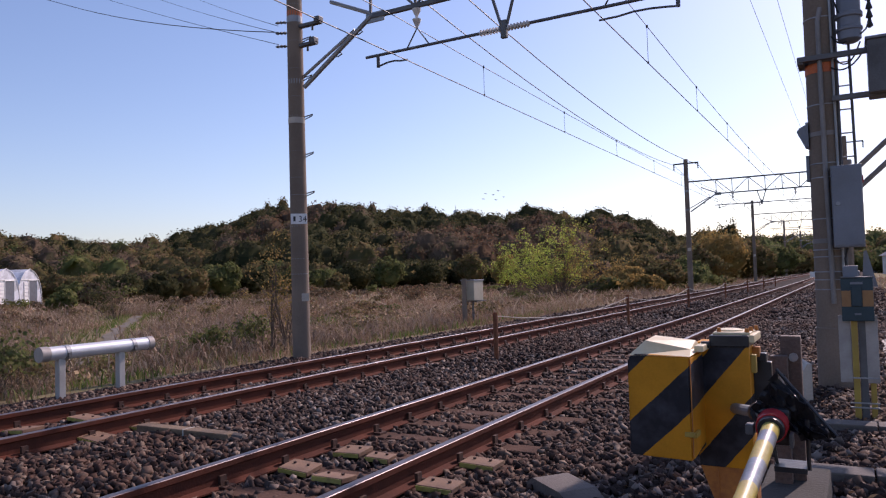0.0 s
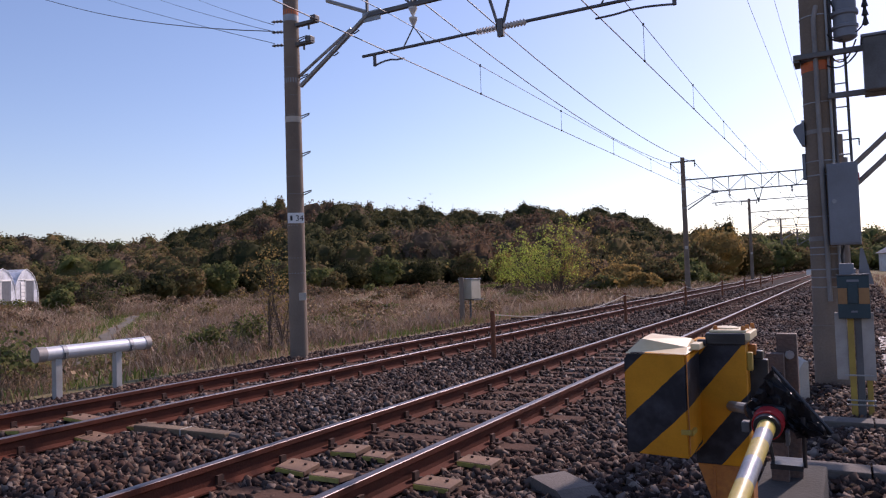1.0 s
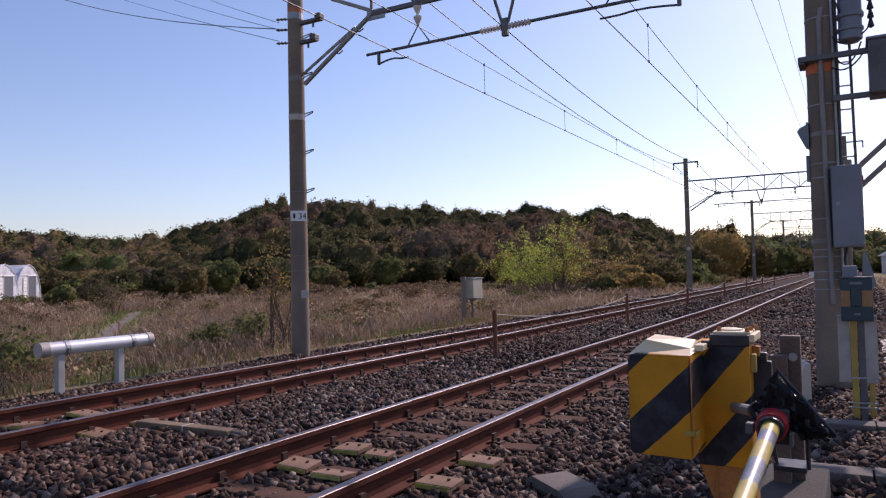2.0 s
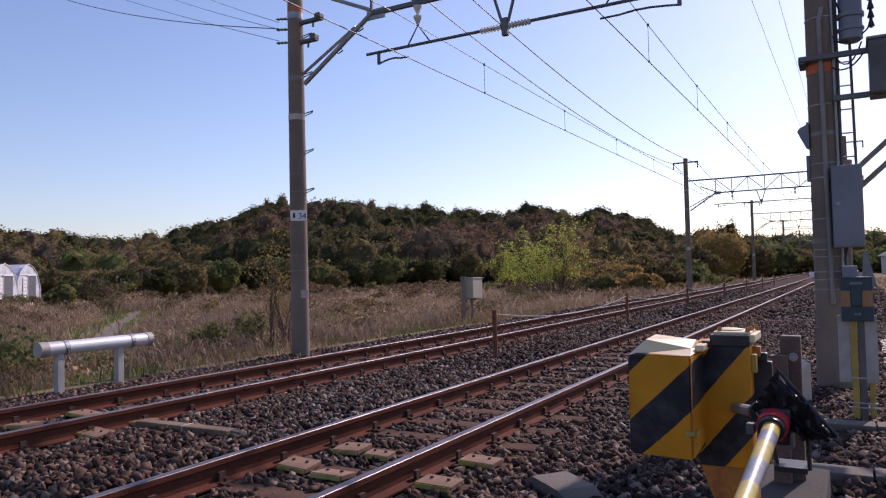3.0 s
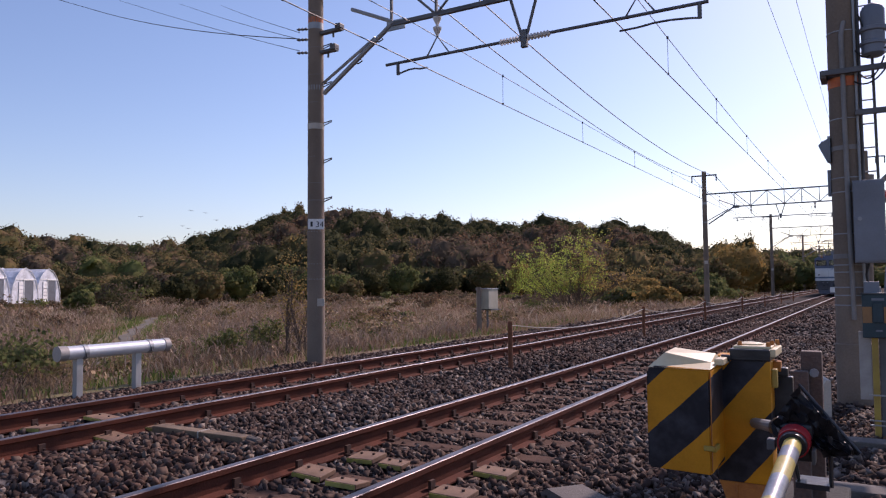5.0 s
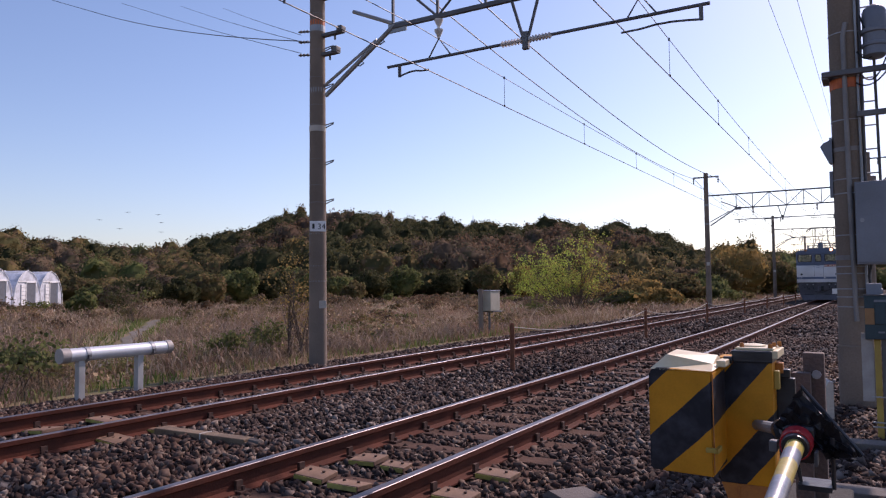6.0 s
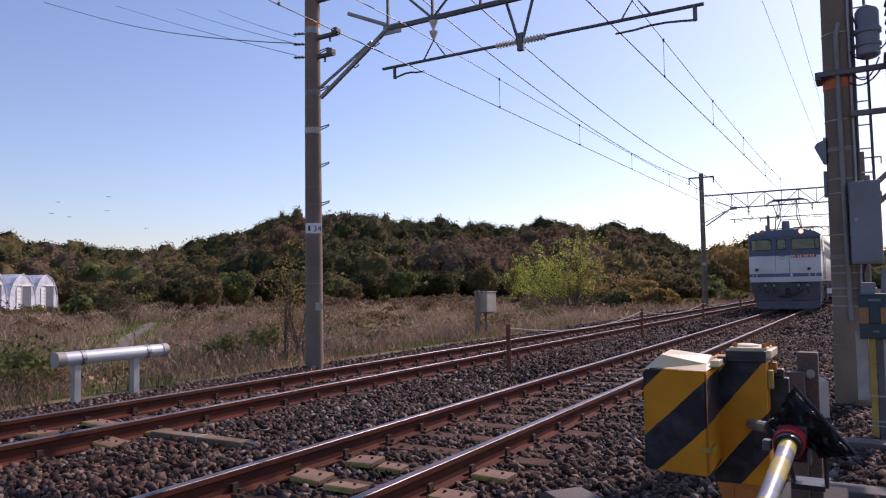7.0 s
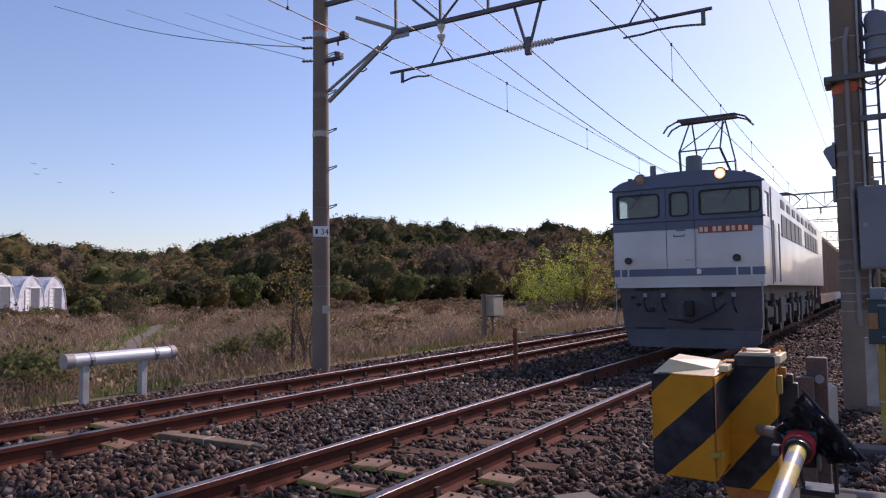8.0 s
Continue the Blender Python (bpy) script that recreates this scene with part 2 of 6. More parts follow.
LEAF = dict(
    evergreen=mat_many("evergreen leaves", [(0.068, 0.070, 0.031), (0.049, 0.055, 0.025), (0.091, 0.088, 0.039), (0.073, 0.072, 0.035), (0.111, 0.098, 0.047)], 0.9, trans=0.4, spec=0.03),
    olive=mat_many("olive leaves", [(0.169, 0.135, 0.059), (0.125, 0.112, 0.050), (0.206, 0.156, 0.069), (0.144, 0.133, 0.059), (0.188, 0.131, 0.069)], 0.9, trans=0.45, spec=0.03),
    russet=mat_many("russet leaves", [(0.177, 0.109, 0.068), (0.140, 0.095, 0.065), (0.199, 0.124, 0.072), (0.150, 0.106, 0.072), (0.113, 0.102, 0.063)], 0.9, trans=0.45, spec=0.03),
    brown=mat_many("bare brown twigs", [(0.189, 0.135, 0.092), (0.151, 0.115, 0.078), (0.223, 0.159, 0.105), (0.165, 0.124, 0.084), (0.135, 0.116, 0.068)], 0.95, trans=0.45, spec=0.02),
    fresh=mat_many("fresh green leaves", [(0.150, 0.172, 0.060), (0.120, 0.140, 0.055), (0.189, 0.192, 0.072), (0.156, 0.151, 0.065)], 0.9, trans=0.45, spec=0.03),
    lime=mat_many("lime leaves", [(0.370, 0.448, 0.078), (0.280, 0.358, 0.067), (0.470, 0.515, 0.090), (0.314, 0.314, 0.090)], 0.8, trans=0.5, spec=0.1),
    straw=mat_many("straw coloured scrub", [(0.300, 0.215, 0.140), (0.220, 0.155, 0.100), (0.380, 0.285, 0.190), (0.260, 0.175, 0.115), (0.200, 0.165, 0.080)], 0.9, trans=0.3, spec=0.03),
    gold=mat_many("golden leaves", [(0.330, 0.217, 0.075), (0.255, 0.180, 0.068), (0.225, 0.180, 0.068), (0.375, 0.247, 0.083)], 0.9, trans=0.45, spec=0.03),
)

# ---- mesh helpers ----
def part(name, bm, material, parent=None, label="", smooth=False):
    me = bpy.data.meshes.new(name)
    bm.to_mesh(me)
    bm.free()
    if smooth:
        me.shade_smooth()
        me.set_sharp_from_angle(angle=radians(38))
    me.materials.append(material)
    ob = new(name, me)
    if parent:
        ob.parent = parent
    if label:
        tagged(ob, label)
    return ob


def thing(name, x, y, z, label, category, group="", rz=0.0):
    ob = new(name)
    ob.empty_display_size = 0.1
    ob.matrix_world = pose(x, y, z, 0, 0, rz)
    return tagged(ob, label, category, group)


def setting(ob, label, category=""):
    return tagged(ob, label, category, "", "structure")


def box(bm, x0, x1, y0, y1, z0, z1, bevel=0.0, m=None):
    r = bmesh.ops.create_cube(bm, size=1.0)
    vs = r["verts"]
    for v in vs:
        v.co = Vector((x0 + (v.co.x + 0.5) * (x1 - x0), y0 + (v.co.y + 0.5) * (y1 - y0), z0 + (v.co.z + 0.5) * (z1 - z0)))
    if m is not None:
        bmesh.ops.transform(bm, matrix=m, verts=vs)
    if bevel:
        es = {e for v in vs for e in v.link_edges}
        bmesh.ops.bevel(bm, geom=list(es), offset=bevel, segments=2, affect="EDGES", profile=0.6)
    return bm


def nbox(*a, **k):
    return box(bmesh.new(), *a, **k)


def rod(bm, a, b, r0, r1=None, seg=8, caps=True):
    """A round bar from a to b."""
    a, b = Vector(a), Vector(b)
    d = b - a
    q = d.to_track_quat("Z", "Y").to_matrix().to_4x4()
    m = Matrix.Translation((a + b) / 2) @ q
    bmesh.ops.create_cone(bm, cap_ends=caps, segments=seg, radius1=r0, radius2=r0 if r1 is None else r1, depth=d.length, matrix=m)
    return bm


def nrod(*a, **k):
    return rod(bmesh.new(), *a, **k)


def path_rod(bm, pts, r, seg=6):
    """One bent tube through all the points."""
    pts = [Vector(p) for p in pts]
    rings = []
    for i, p in enumerate(pts):
        d = (pts[min(i + 1, len(pts) - 1)] - pts[max(i - 1, 0)]).normalized()
        a = d.orthogonal().normalized() if not rings else (u - d * u.dot(d)).normalized()
        u, b = a, d.cross(a)
        rings.append([bm.verts.new(p + (a * math.cos(k * math.tau / seg) + b * math.sin(k * math.tau / seg)) * r) for k in range(seg)])
    for p, q in zip(rings, rings[1:]):
        for k in range(seg):
            bm.faces.new((p[k], p[(k + 1) % seg], q[(k + 1) % seg], q[k]))
    bm.faces.new(rings[0][::-1])
    bm.faces.new(rings[-1])
    return bm


def lathe(bm, prof, m=None, seg=16):
    """A turned body about z from (radius, height) pairs."""
    rings = []
    for r, z in prof:
        rings.append([bm.verts.new((r * math.cos(i * math.tau / seg), r * math.sin(i * math.tau / seg), z)) for i in range(seg)])
    for p, q in zip(rings, rings[1:]):
        for i in range(seg):
            bm.faces.new((p[i], p[(i + 1) % seg], q[(i + 1) % seg], q[i]))
    bm.faces.new(rings[-1])
    bm.faces.new(rings[0][::-1])
    if m is not None:
        bmesh.ops.transform(bm, matrix=m, verts=[v for r in rings for v in r])
    return bm


def prism(bm, poly, y0, y1, axis="Y", m=None):
    """A polygon of (x, z) pairs drawn out from y0 to y1."""
    a = [bm.verts.new((x, y0, z)) for x, z in poly]
    b = [bm.verts.new((x, y1, z)) for x, z in poly]
    bm.faces.new(a)
    bm.faces.new(b[::-1])
    k = len(poly)
    for i in range(k):
        bm.faces.new((a[i], b[i], b[(i + 1) % k], a[(i + 1) % k]))
    if m is not None:
        bmesh.ops.transform(bm, matrix=m, verts=a + b)
    bmesh.ops.recalc_face_normals(bm, faces=bm.faces)
    return bm


def raw(name, verts, faces, material, normals=None):
    """One mesh object from arrays of corners and equal-sided faces."""
    verts, faces = np.asarray(verts, np.float32), np.asarray(faces, np.int32)
    me = bpy.data.meshes.new(name)
    k = faces.shape[1]
    me.vertices.add(len(verts))
    me.vertices.foreach_set("co", verts.ravel())
    me.loops.add(faces.size)
    me.loops.foreach_set("vertex_index", faces.ravel())
    me.polygons.add(len(faces))
    me.polygons.foreach_set("loop_start", np.arange(len(faces), dtype=np.int32) * k)
    me.update(calc_edges=True)
    if normals is not None:
        me.normals_split_custom_set_from_vertices(np.asarray(normals, np.float32).reshape(-1, 3))
    me.materials.append(material)
    return new(name, me)


# ---- plan of the place ----
RAIL_TOP = 0.19
NEAR_R, NEAR_L, FAR_R, FAR_L = -2.608, -3.754, -6.012, -7.158
NEAR_C, FAR_C = (NEAR_R + NEAR_L) / 2, (FAR_R + FAR_L) / 2
POLE_Y = (10.3, 46.5, 80.0, 118.0, 155.0, 192.0)
POLE_X, POST_X = -8.85, -0.24
FIELD_Z = -0.6

# skyline: degrees left of the rails, degrees above the eye
RIDGE = ((-95, 3.0), (-75, 4.0), (-61.2, 4.4), (-60.2, 4.15), (-58.8, 3.7), (-56.9, 3.7), (-55.2, 3.4), (-52.4, 3.3), (-51, 3.65), (-49.3, 3.9), (-47.2, 4.5), (-45.2, 4.95),
         (-44.1, 5.6), (-42.8, 5.95), (-38.5, 6.0), (-35.6, 6.05), (-34, 5.5), (-31.5, 5.3), (-27.5, 5.15), (-26.4, 4.5), (-25, 4.7), (-23.2, 5.35), (-21, 5.05), (-18.8, 4.5),
         (-17, 4.9), (-15.5, 4.45), (-13.8, 4.05), (-12.6, 3.0), (-9.8, 2.8), (-6.5, 2.5), (-2.5, 2.1), (10, 1.7), (60, 2.0), (110, 2.2))
RIDGE_B, RIDGE_E = np.array(RIDGE).T


def smooth(a, b, v):
    u = np.clip((v - a) / (b - a), 0, 1)
    return u * u * (3 - 2 * u)


def ground_z(x, y):
    """Height of the bare ground."""
    x, y = np.asarray(x, float), np.asarray(y, float)
    d = np.hypot(x, y)
    b = np.degrees(np.arctan2(x, y))
    e = np.interp(b, RIDGE_B, RIDGE_E)
    top = np.maximum(235 * np.tan(np.radians(e)) + 1.38 - 8.7, 0.0)
    front = np.interp(b, [-62, -49, -42, -30, -18, -8, 5], [165, 150, 125, 120, 125, 160, 200])
    hill = top * smooth(front, 235, d) * (1 - 0.6 * smooth(260, 500, d))
    hill = np.where(np.abs(b) > 100, 0.0, hill)
    low = FIELD_Z * smooth(-9.5, -12.5, x) + (-0.35) * smooth(1.2, 4.0, x)
    roll = 0.12 * np.sin(x * 0.31 + 1.0) * np.sin(y * 0.23) * smooth(-10.5, -14, x)
    behind = smooth(-2.0, 1.0, y)
    return low * np.where(x < 0, 1.0, behind) + roll + hill - 0.06

# ---- ground ----
def build_ground():
    def axis(near_lo, near_hi, step, far):
        core = np.arange(near_lo, near_hi + 0.01, step)
        g = np.cumsum(step * 1.13 ** np.arange(1, 46))
        g = g[g < far]
        return np.concatenate([near_lo - g[::-1], core, near_hi + g])
    xs, ys = axis(-30, 6, 0.7, 2200), axis(-4, 60, 1.2, 2200)
    xx, yy = np.meshgrid(xs, ys)
    v = np.stack([xx, yy, ground_z(xx, yy)], -1).reshape(-1, 3)
    nx = len(xs)
    i = (np.arange(len(ys) - 1)[:, None] * nx + np.arange(nx - 1)).ravel()
    ob = raw("ground", v, np.stack([i, i + 1, i + nx + 1, i + nx], 1), M["soil"])
    ob.data.shade_smooth()
    setting(ob, "rough brown and green field rising to low hills", "ground")


def build_bed():
    """The raised bed of crushed stone under both tracks, and the stones on it."""
    bm = bmesh.new()
    prism(bm, [(-10.3, -0.62), (-9.35, -0.06), (-7.6, 0.0), (-1.0, 0.0), (1.35, -0.02), (1.6, -0.5)], -40, 240)
    setting(part("ballast_bed", bm, M["bed"]), "bed of dark crushed stone under two tracks", "ballast")
    rng = np.random.default_rng(5)
    # a few stone shapes from a jittered eight-cornered block
    cube = np.array([(x, y, z) for z in (-1, 1) for y in (-1, 1) for x in (-1, 1)], float)
    tris = np.array([(0, 2, 3, 1), (4, 5, 7, 6), (0, 1, 5, 4), (2, 6, 7, 3), (0, 4, 6, 2), (1, 3, 7, 5)])

    def scatter(n, x0, x1, y0, y1, lo, hi):
        c = np.stack([rng.uniform(x0, x1, n), rng.uniform(y0, y1, n), np.zeros(n)], 1)
        keep = np.ones(n, bool)
        for r in (NEAR_R, NEAR_L, FAR_R, FAR_L):
            keep &= np.abs(c[:, 0] - r) > 0.085
        # stones lie thinner on the sleepers than between them
        between = ((c[:, 0] < NEAR_R + 0.42) & (c[:, 0] > NEAR_L - 0.42)) | ((c[:, 0] < FAR_R + 0.42) & (c[:, 0] > FAR_L - 0.42))
        on = np.abs((c[:, 1] / 0.585 + 0.5) % 1 - 0.5) * 0.585 < 0.09
        keep &= ~(between & on & (rng.random(n) < 0.85))
        c = c[keep]
        n = len(c)
        size = rng.uniform(lo, hi, n)
        c[:, 2] = size * rng.uniform(-0.5, 0.6, n) + np.where((c[:, 0] < -4.2) & (c[:, 0] > -5.6), 0.05, 0.0)
        c[:, 2] -= 0.05 * smooth(-7.8, -9.2, c[:, 0])
        sh = cube[None] * rng.uniform(0.4, 1.05, (n, 8, 3)) * (size[:, None, None] * np.stack([np.ones(n), rng.uniform(0.5, 0.95, n), rng.uniform(0.3, 0.7, n)], 1)[:, None])
        q = rng.normal(size=(n, 4))
        q /= np.linalg.norm(q, axis=1, keepdims=True)
        w, x, y, z = q.T
        R = np.stack([1 - 2 * (y * y + z * z), 2 * (x * y - z * w), 2 * (x * z + y * w), 2 * (x * y + z * w), 1 - 2 * (x * x + z * z), 2 * (y * z - x * w),
                      2 * (x * z - y * w), 2 * (y * z + x * w), 1 - 2 * (x * x + y * y)], 1).reshape(n, 3, 3)
        v = np.einsum("nij,nkj->nki", R, sh) + c[:, None]
        f = tris[None] + (np.arange(n) * 8)[:, None, None]
        return v.reshape(-1, 3), f.reshape(-1, 4)
    vs, fs, o = [], [], 0
    for n, x0, x1, y0, y1, lo, hi in ((8000, -9.0, 0.6, -6.0, 2.2, 0.04, 0.07), (46000, -9.0, 0.6, 2.2, 9.0, 0.02, 0.047), (27000, -9.1, 1.3, 9.0, 20.0, 0.026, 0.052), (13000, -9.1, 1.3, 20.0, 48.0, 0.04, 0.075)):
        v, f = scatter(n, x0, x1, y0, y1, lo, hi)
        vs.append(v)
        fs.append(f + o)
        o += len(v)
    ob = raw("ballast_stones", np.concatenate(vs), np.concatenate(fs), M["stone"])
    tagged(ob, "loose dark grey and rusty brown crushed stones", "ballast", "", "stuff")


# ---- tracks ----
def build_track(name, right, left, label):
    track = setting(thing(name, (right + left) / 2, 0, 0, label, "track"), label, "track")
    half = (right - left) / 2
    prof = [(-0.066, 0.02), (0.066, 0.02), (0.066, 0.031), (0.013, 0.05), (0.011, 0.137), (0.0335, 0.15), (0.0335, 0.184),
            (-0.0335, 0.184), (-0.0335, 0.15), (-0.011, 0.137), (-0.013, 0.05), (-0.066, 0.031)]
    head = [(-0.0322, 0.1845), (0.0322, 0.1845), (0.029, 0.1875), (0.018, RAIL_TOP), (-0.018, RAIL_TOP), (-0.029, 0.1875)]
    for s in (half, -half):
        r = part("rail", prism(bmesh.new(), [(x + s, z) for x, z in prof], -40, 240), M["railrust"], track, "rust-brown steel rail with a polished head")
        part("rail_head", prism(bmesh.new(), [(x + s, z) for x, z in head], -40, 240), M["railhead"], r, "polished running surface of the rail")
    sl = part("sleeper", nbox(-1.0, 1.0, -0.11, 0.11, -0.14, 0.026, bevel=0.012), M["sleeper"], track)
    cm = bmesh.new()
    for s in (-1, 1):
        box(cm, s * 0.045 - 0.012, s * 0.045 + 0.012, -0.028, 0.028, 0.025, 0.105)
        box(cm, s * 0.085 - 0.035, s * 0.085 + 0.035, -0.05, 0.05, 0.018, 0.045)
        rod(cm, (s * 0.085, 0, 0.035), (s * 0.085, 0, 0.072), 0.014, None, 6)
    clip = part("rail_clip", cm, M["clip"], sl)
    clip.location.x = half
    c2 = clip.copy()
    scene.collection.objects.link(c2)
    c2.location.x = -half
    k0 = -14
    sl.location.y = k0 * 0.585
    for k in range(k0 + 1, 112):
        o = sl.copy()
        scene.collection.objects.link(o)
        o.location = (random.uniform(-0.02, 0.02), k * 0.585 + random.uniform(-0.01, 0.01), random.uniform(-0.008, 0.004))
        for c in (clip, c2):
            p = c.copy()
            scene.collection.objects.link(p)
            p.parent = o
    return track


def build_plates():
    """Dusty end plates of the crossing deck, with yellow painted edges."""
    for x, y, w, d, rz in ((-2.36, 4.05, 0.27, 0.17, 0), (-2.36, 4.64, 0.27, 0.17, 1), (-3.50, 4.03, 0.24, 0.2, 2), (-3.44, 4.58, 0.24, 0.2, -2),
                           (-3.13, 4.50, 0.2, 0.13, 3), (-3.11, 3.92, 0.26, 0.16, -3), (-5.90, 4.10, 0.3, 0.2, 1), (-5.93, 4.62, 0.24, 0.18, 0), (-6.9, 4.05, 0.3, 0.22, 0), (-6.85, 4.66, 0.3, 0.22, 0)):
        rx = random.uniform(-5, 5)
        p = thing("deck_plate", x, y, 0.028, "dusty bolted steel plate with yellow painted edges beside a rail", "plate", "deck plates", rz)
        p.matrix_world = pose(x, y, 0.034, rx, random.uniform(-5, 5), rz + random.uniform(-6, 6))
        part("plate", nbox(-w / 2, w / 2, -d / 2, d / 2, 0.0, 0.035, bevel=0.006), M["plate"], p)
        part("edge", nbox(-w / 2 + 0.004, w / 2 - 0.004, -d / 2 - 0.006, -d / 2 - 0.001, 0.0, 0.03), M["plate_edge"], p, "yellow painted edge")
        for bx in (-0.25, 0.22):
            part("bolt", nrod((bx * w, 0.02, 0.034), (bx * w, 0.02, 0.047), 0.011, None, 6), M["clip"], p)
    t = thing("timber_beam", -5.12, 4.47, 0.042, "weathered squared timber lying on the ballast", "timber", "", 1.0)
    part("beam", nbox(-0.62, 0.5, -0.065, 0.065, 0.0, 0.075, bevel=0.012), M["timber"], t)
    part("joint", nbox(-0.03, -0.015, -0.067, 0.067, 0.01, 0.078), M["slab"], t)
    part("end_stone", nrod((0.52, 0, 0.03), (0.62, 0.01, 0.03), 0.055, 0.04, 9), M["concrete"], t)


# ---- overhead line ----
def concrete_pole(parent, h, r0, r1, z0=-0.4, lean=0.0, name="shaft"):
    bm = lathe(bmesh.new(), [(r0, z0), (r0 + (r1 - r0) * 0.5, h / 2), (r1, h - 0.02), (r1 * 0.8, h)], None, 20)
    return part(name, bm, M["concrete_pole"], parent, smooth=True)


def ring(parent, z, r, h=0.012, material="steel", name="strap"):
    return part(name, lathe(bmesh.new(), [(r, z), (r + 0.006, z + 0.002), (r + 0.006, z + h), (r, z + h + 0.002)], None, 18), M[material], parent)


def insulator(bm, a, b, discs, r=0.07, core=0.022):
    """One turned body of stacked discs between two points."""
    a, b = Vector(a), Vector(b)
    step = (b - a).length / discs
    prof = [(core, 0.0)]
    for i in range(discs):
        z = i * step
        prof += [(core, z + 0.1 * step), (r, z + 0.14 * step), (r * 0.95, z + 0.3 * step), (core * 1.2, z + 0.85 * step)]
    prof.append((core, discs * step))
    return lathe(bm, prof, Matrix.Translation(a) @ (b - a).to_track_quat("Z", "Y").to_matrix().to_4x4(), 12)


def portal(y, k):
    """The steel beam across both tracks with its hangers and steady arms."""
    p = thing("catenary_portal", POLE_X, y, 0, "grey steel lattice beam across two tracks carrying wires", "portal", "portals over the tracks")
    x0, x1 = 0.1, POST_X - POLE_X
    lo, hi = 5.93, 6.78
    kn = 1.72
    part("top_chord", nbox(x0, x1, -0.035, 0.035, hi - 0.04, hi + 0.04), M["darksteel"], p)
    part("bottom_chord", nbox(kn, x1 - 0.4, -0.035, 0.035, lo - 0.035, lo + 0.035), M["darksteel"], p)
    n = 7
    for i in range(n + 1):
        x = kn + (x1 - 0.5 - kn) * i / n
        part("web_post", nbox(x - 0.02, x + 0.02, -0.02, 0.02, lo, hi), M["darksteel"], p)
        if i < n:
            xa = kn + (x1 - 0.5 - kn) * (i + 1) / n
            part("diagonal", nrod((x, 0, lo if i % 2 else hi), (xa, 0, hi if i % 2 else lo), 0.022, None, 6), M["darksteel"], p)
    part("knee_brace", nrod((0.2, 0, 4.93), (kn + 0.05, 0, 5.97), 0.042, None, 8), M["steel"], p)
    part("knee_brace", nrod((0.15, 0.05, 5.15), (1.35, 0.03, 5.78), 0.028, None, 8), M["steel"], p)
    part("tie", nrod((0.85, 0, 6.38), (kn, 0, 5.99), 0.035, None, 8), M["steel"], p)
    part("knee_plate", nbox(kn - 0.1, kn + 0.28, -0.012, 0.012, 5.82, 6.0, bevel=0.004), M["steel"], p)
    part("far_brace", nrod((x1 - 0.1, 0, 5.0), (x1 - 1.3, 0, 5.95), 0.04, None, 8), M["steel"], p)
    for t in (0.45, 0.75):
        q = Vector((0.2, 0, 4.93)).lerp(Vector((kn, 0, 5.97)), t)
        bm = bmesh.new()
        path_rod(bm, [q, q + Vector((0.16, 0, 0.03)), q + Vector((0.2, 0, 0.0)), q + Vector((0.1, 0, -0.04)), q], 0.012, 5)
        part("step_loop", bm, M["darksteel"], p)
    # V hanger and the insulated bar
    vx = 4.24
    for s in (-0.24, 0.24):
        part("hanger", nrod((vx + s, 0, lo), (vx + s * 0.1, 0, 5.2), 0.026, None, 8), M["darksteel"], p)
    part("hanger_foot", nbox(vx - 0.05, vx + 0.05, -0.04, 0.04, 5.08, 5.36, bevel=0.008), M["darksteel"], p)
    part("steady_bar", nrod((1.6, 0, 5.23), (vx - 0.42, 0, 5.23), 0.026, None, 10), M["darksteel"], p)
    part("steady_bar", nrod((vx + 0.42, 0, 5.235), (7.0, 0, 5.235), 0.026, None, 10), M["darksteel"], p)
    for s in (-1, 1):
        part("insulator", insulator(bmesh.new(), (vx + s * 0.06, 0, 5.23), (vx + s * 0.44, 0, 5.23), 7, 0.055), M["porcelain"], p, "ribbed pale insulator")
    for hx, wx in ((2.65, FAR_C - POLE_X), (6.05, NEAR_C - POLE_X)):
        part("insulator", insulator(bmesh.new(), (hx, 0, 5.9), (hx, 0, 5.55), 2, 0.075), M["porcelain"], p, "two-disc hanging insulator")
        part("yoke", path_rod(bmesh.new(), [(hx - 0.22, 0, 5.22), (hx, 0, 5.55), (hx + 0.24, 0, 5.22)], 0.014), M["darksteel"], p)
    # curved steady arms to the contact wires
    for ax, wx, s in ((1.85, FAR_C - POLE_X, 1), (6.88, NEAR_C - POLE_X, -1)):
        bm = bmesh.new()
        rod(bm, (ax, 0, 5.22), (ax, 0, 5.02), 0.03, None, 8)
        L = abs(wx - ax)
        pts = [(ax + s * L * u, 0.3 * u, 5.03 + 0.13 * math.sin(u * 2.3) - 0.03 * u) for u in (0, 0.15, 0.35, 0.55, 0.75, 1.0)]
        pts = [(x, yy, z) for x, yy, z in pts[:-1]] + [(wx, 0.3, 5.16)]
        path_rod(bm, pts, 0.016)
        part("steady_arm", bm, M["darksteel"], p)
    return p


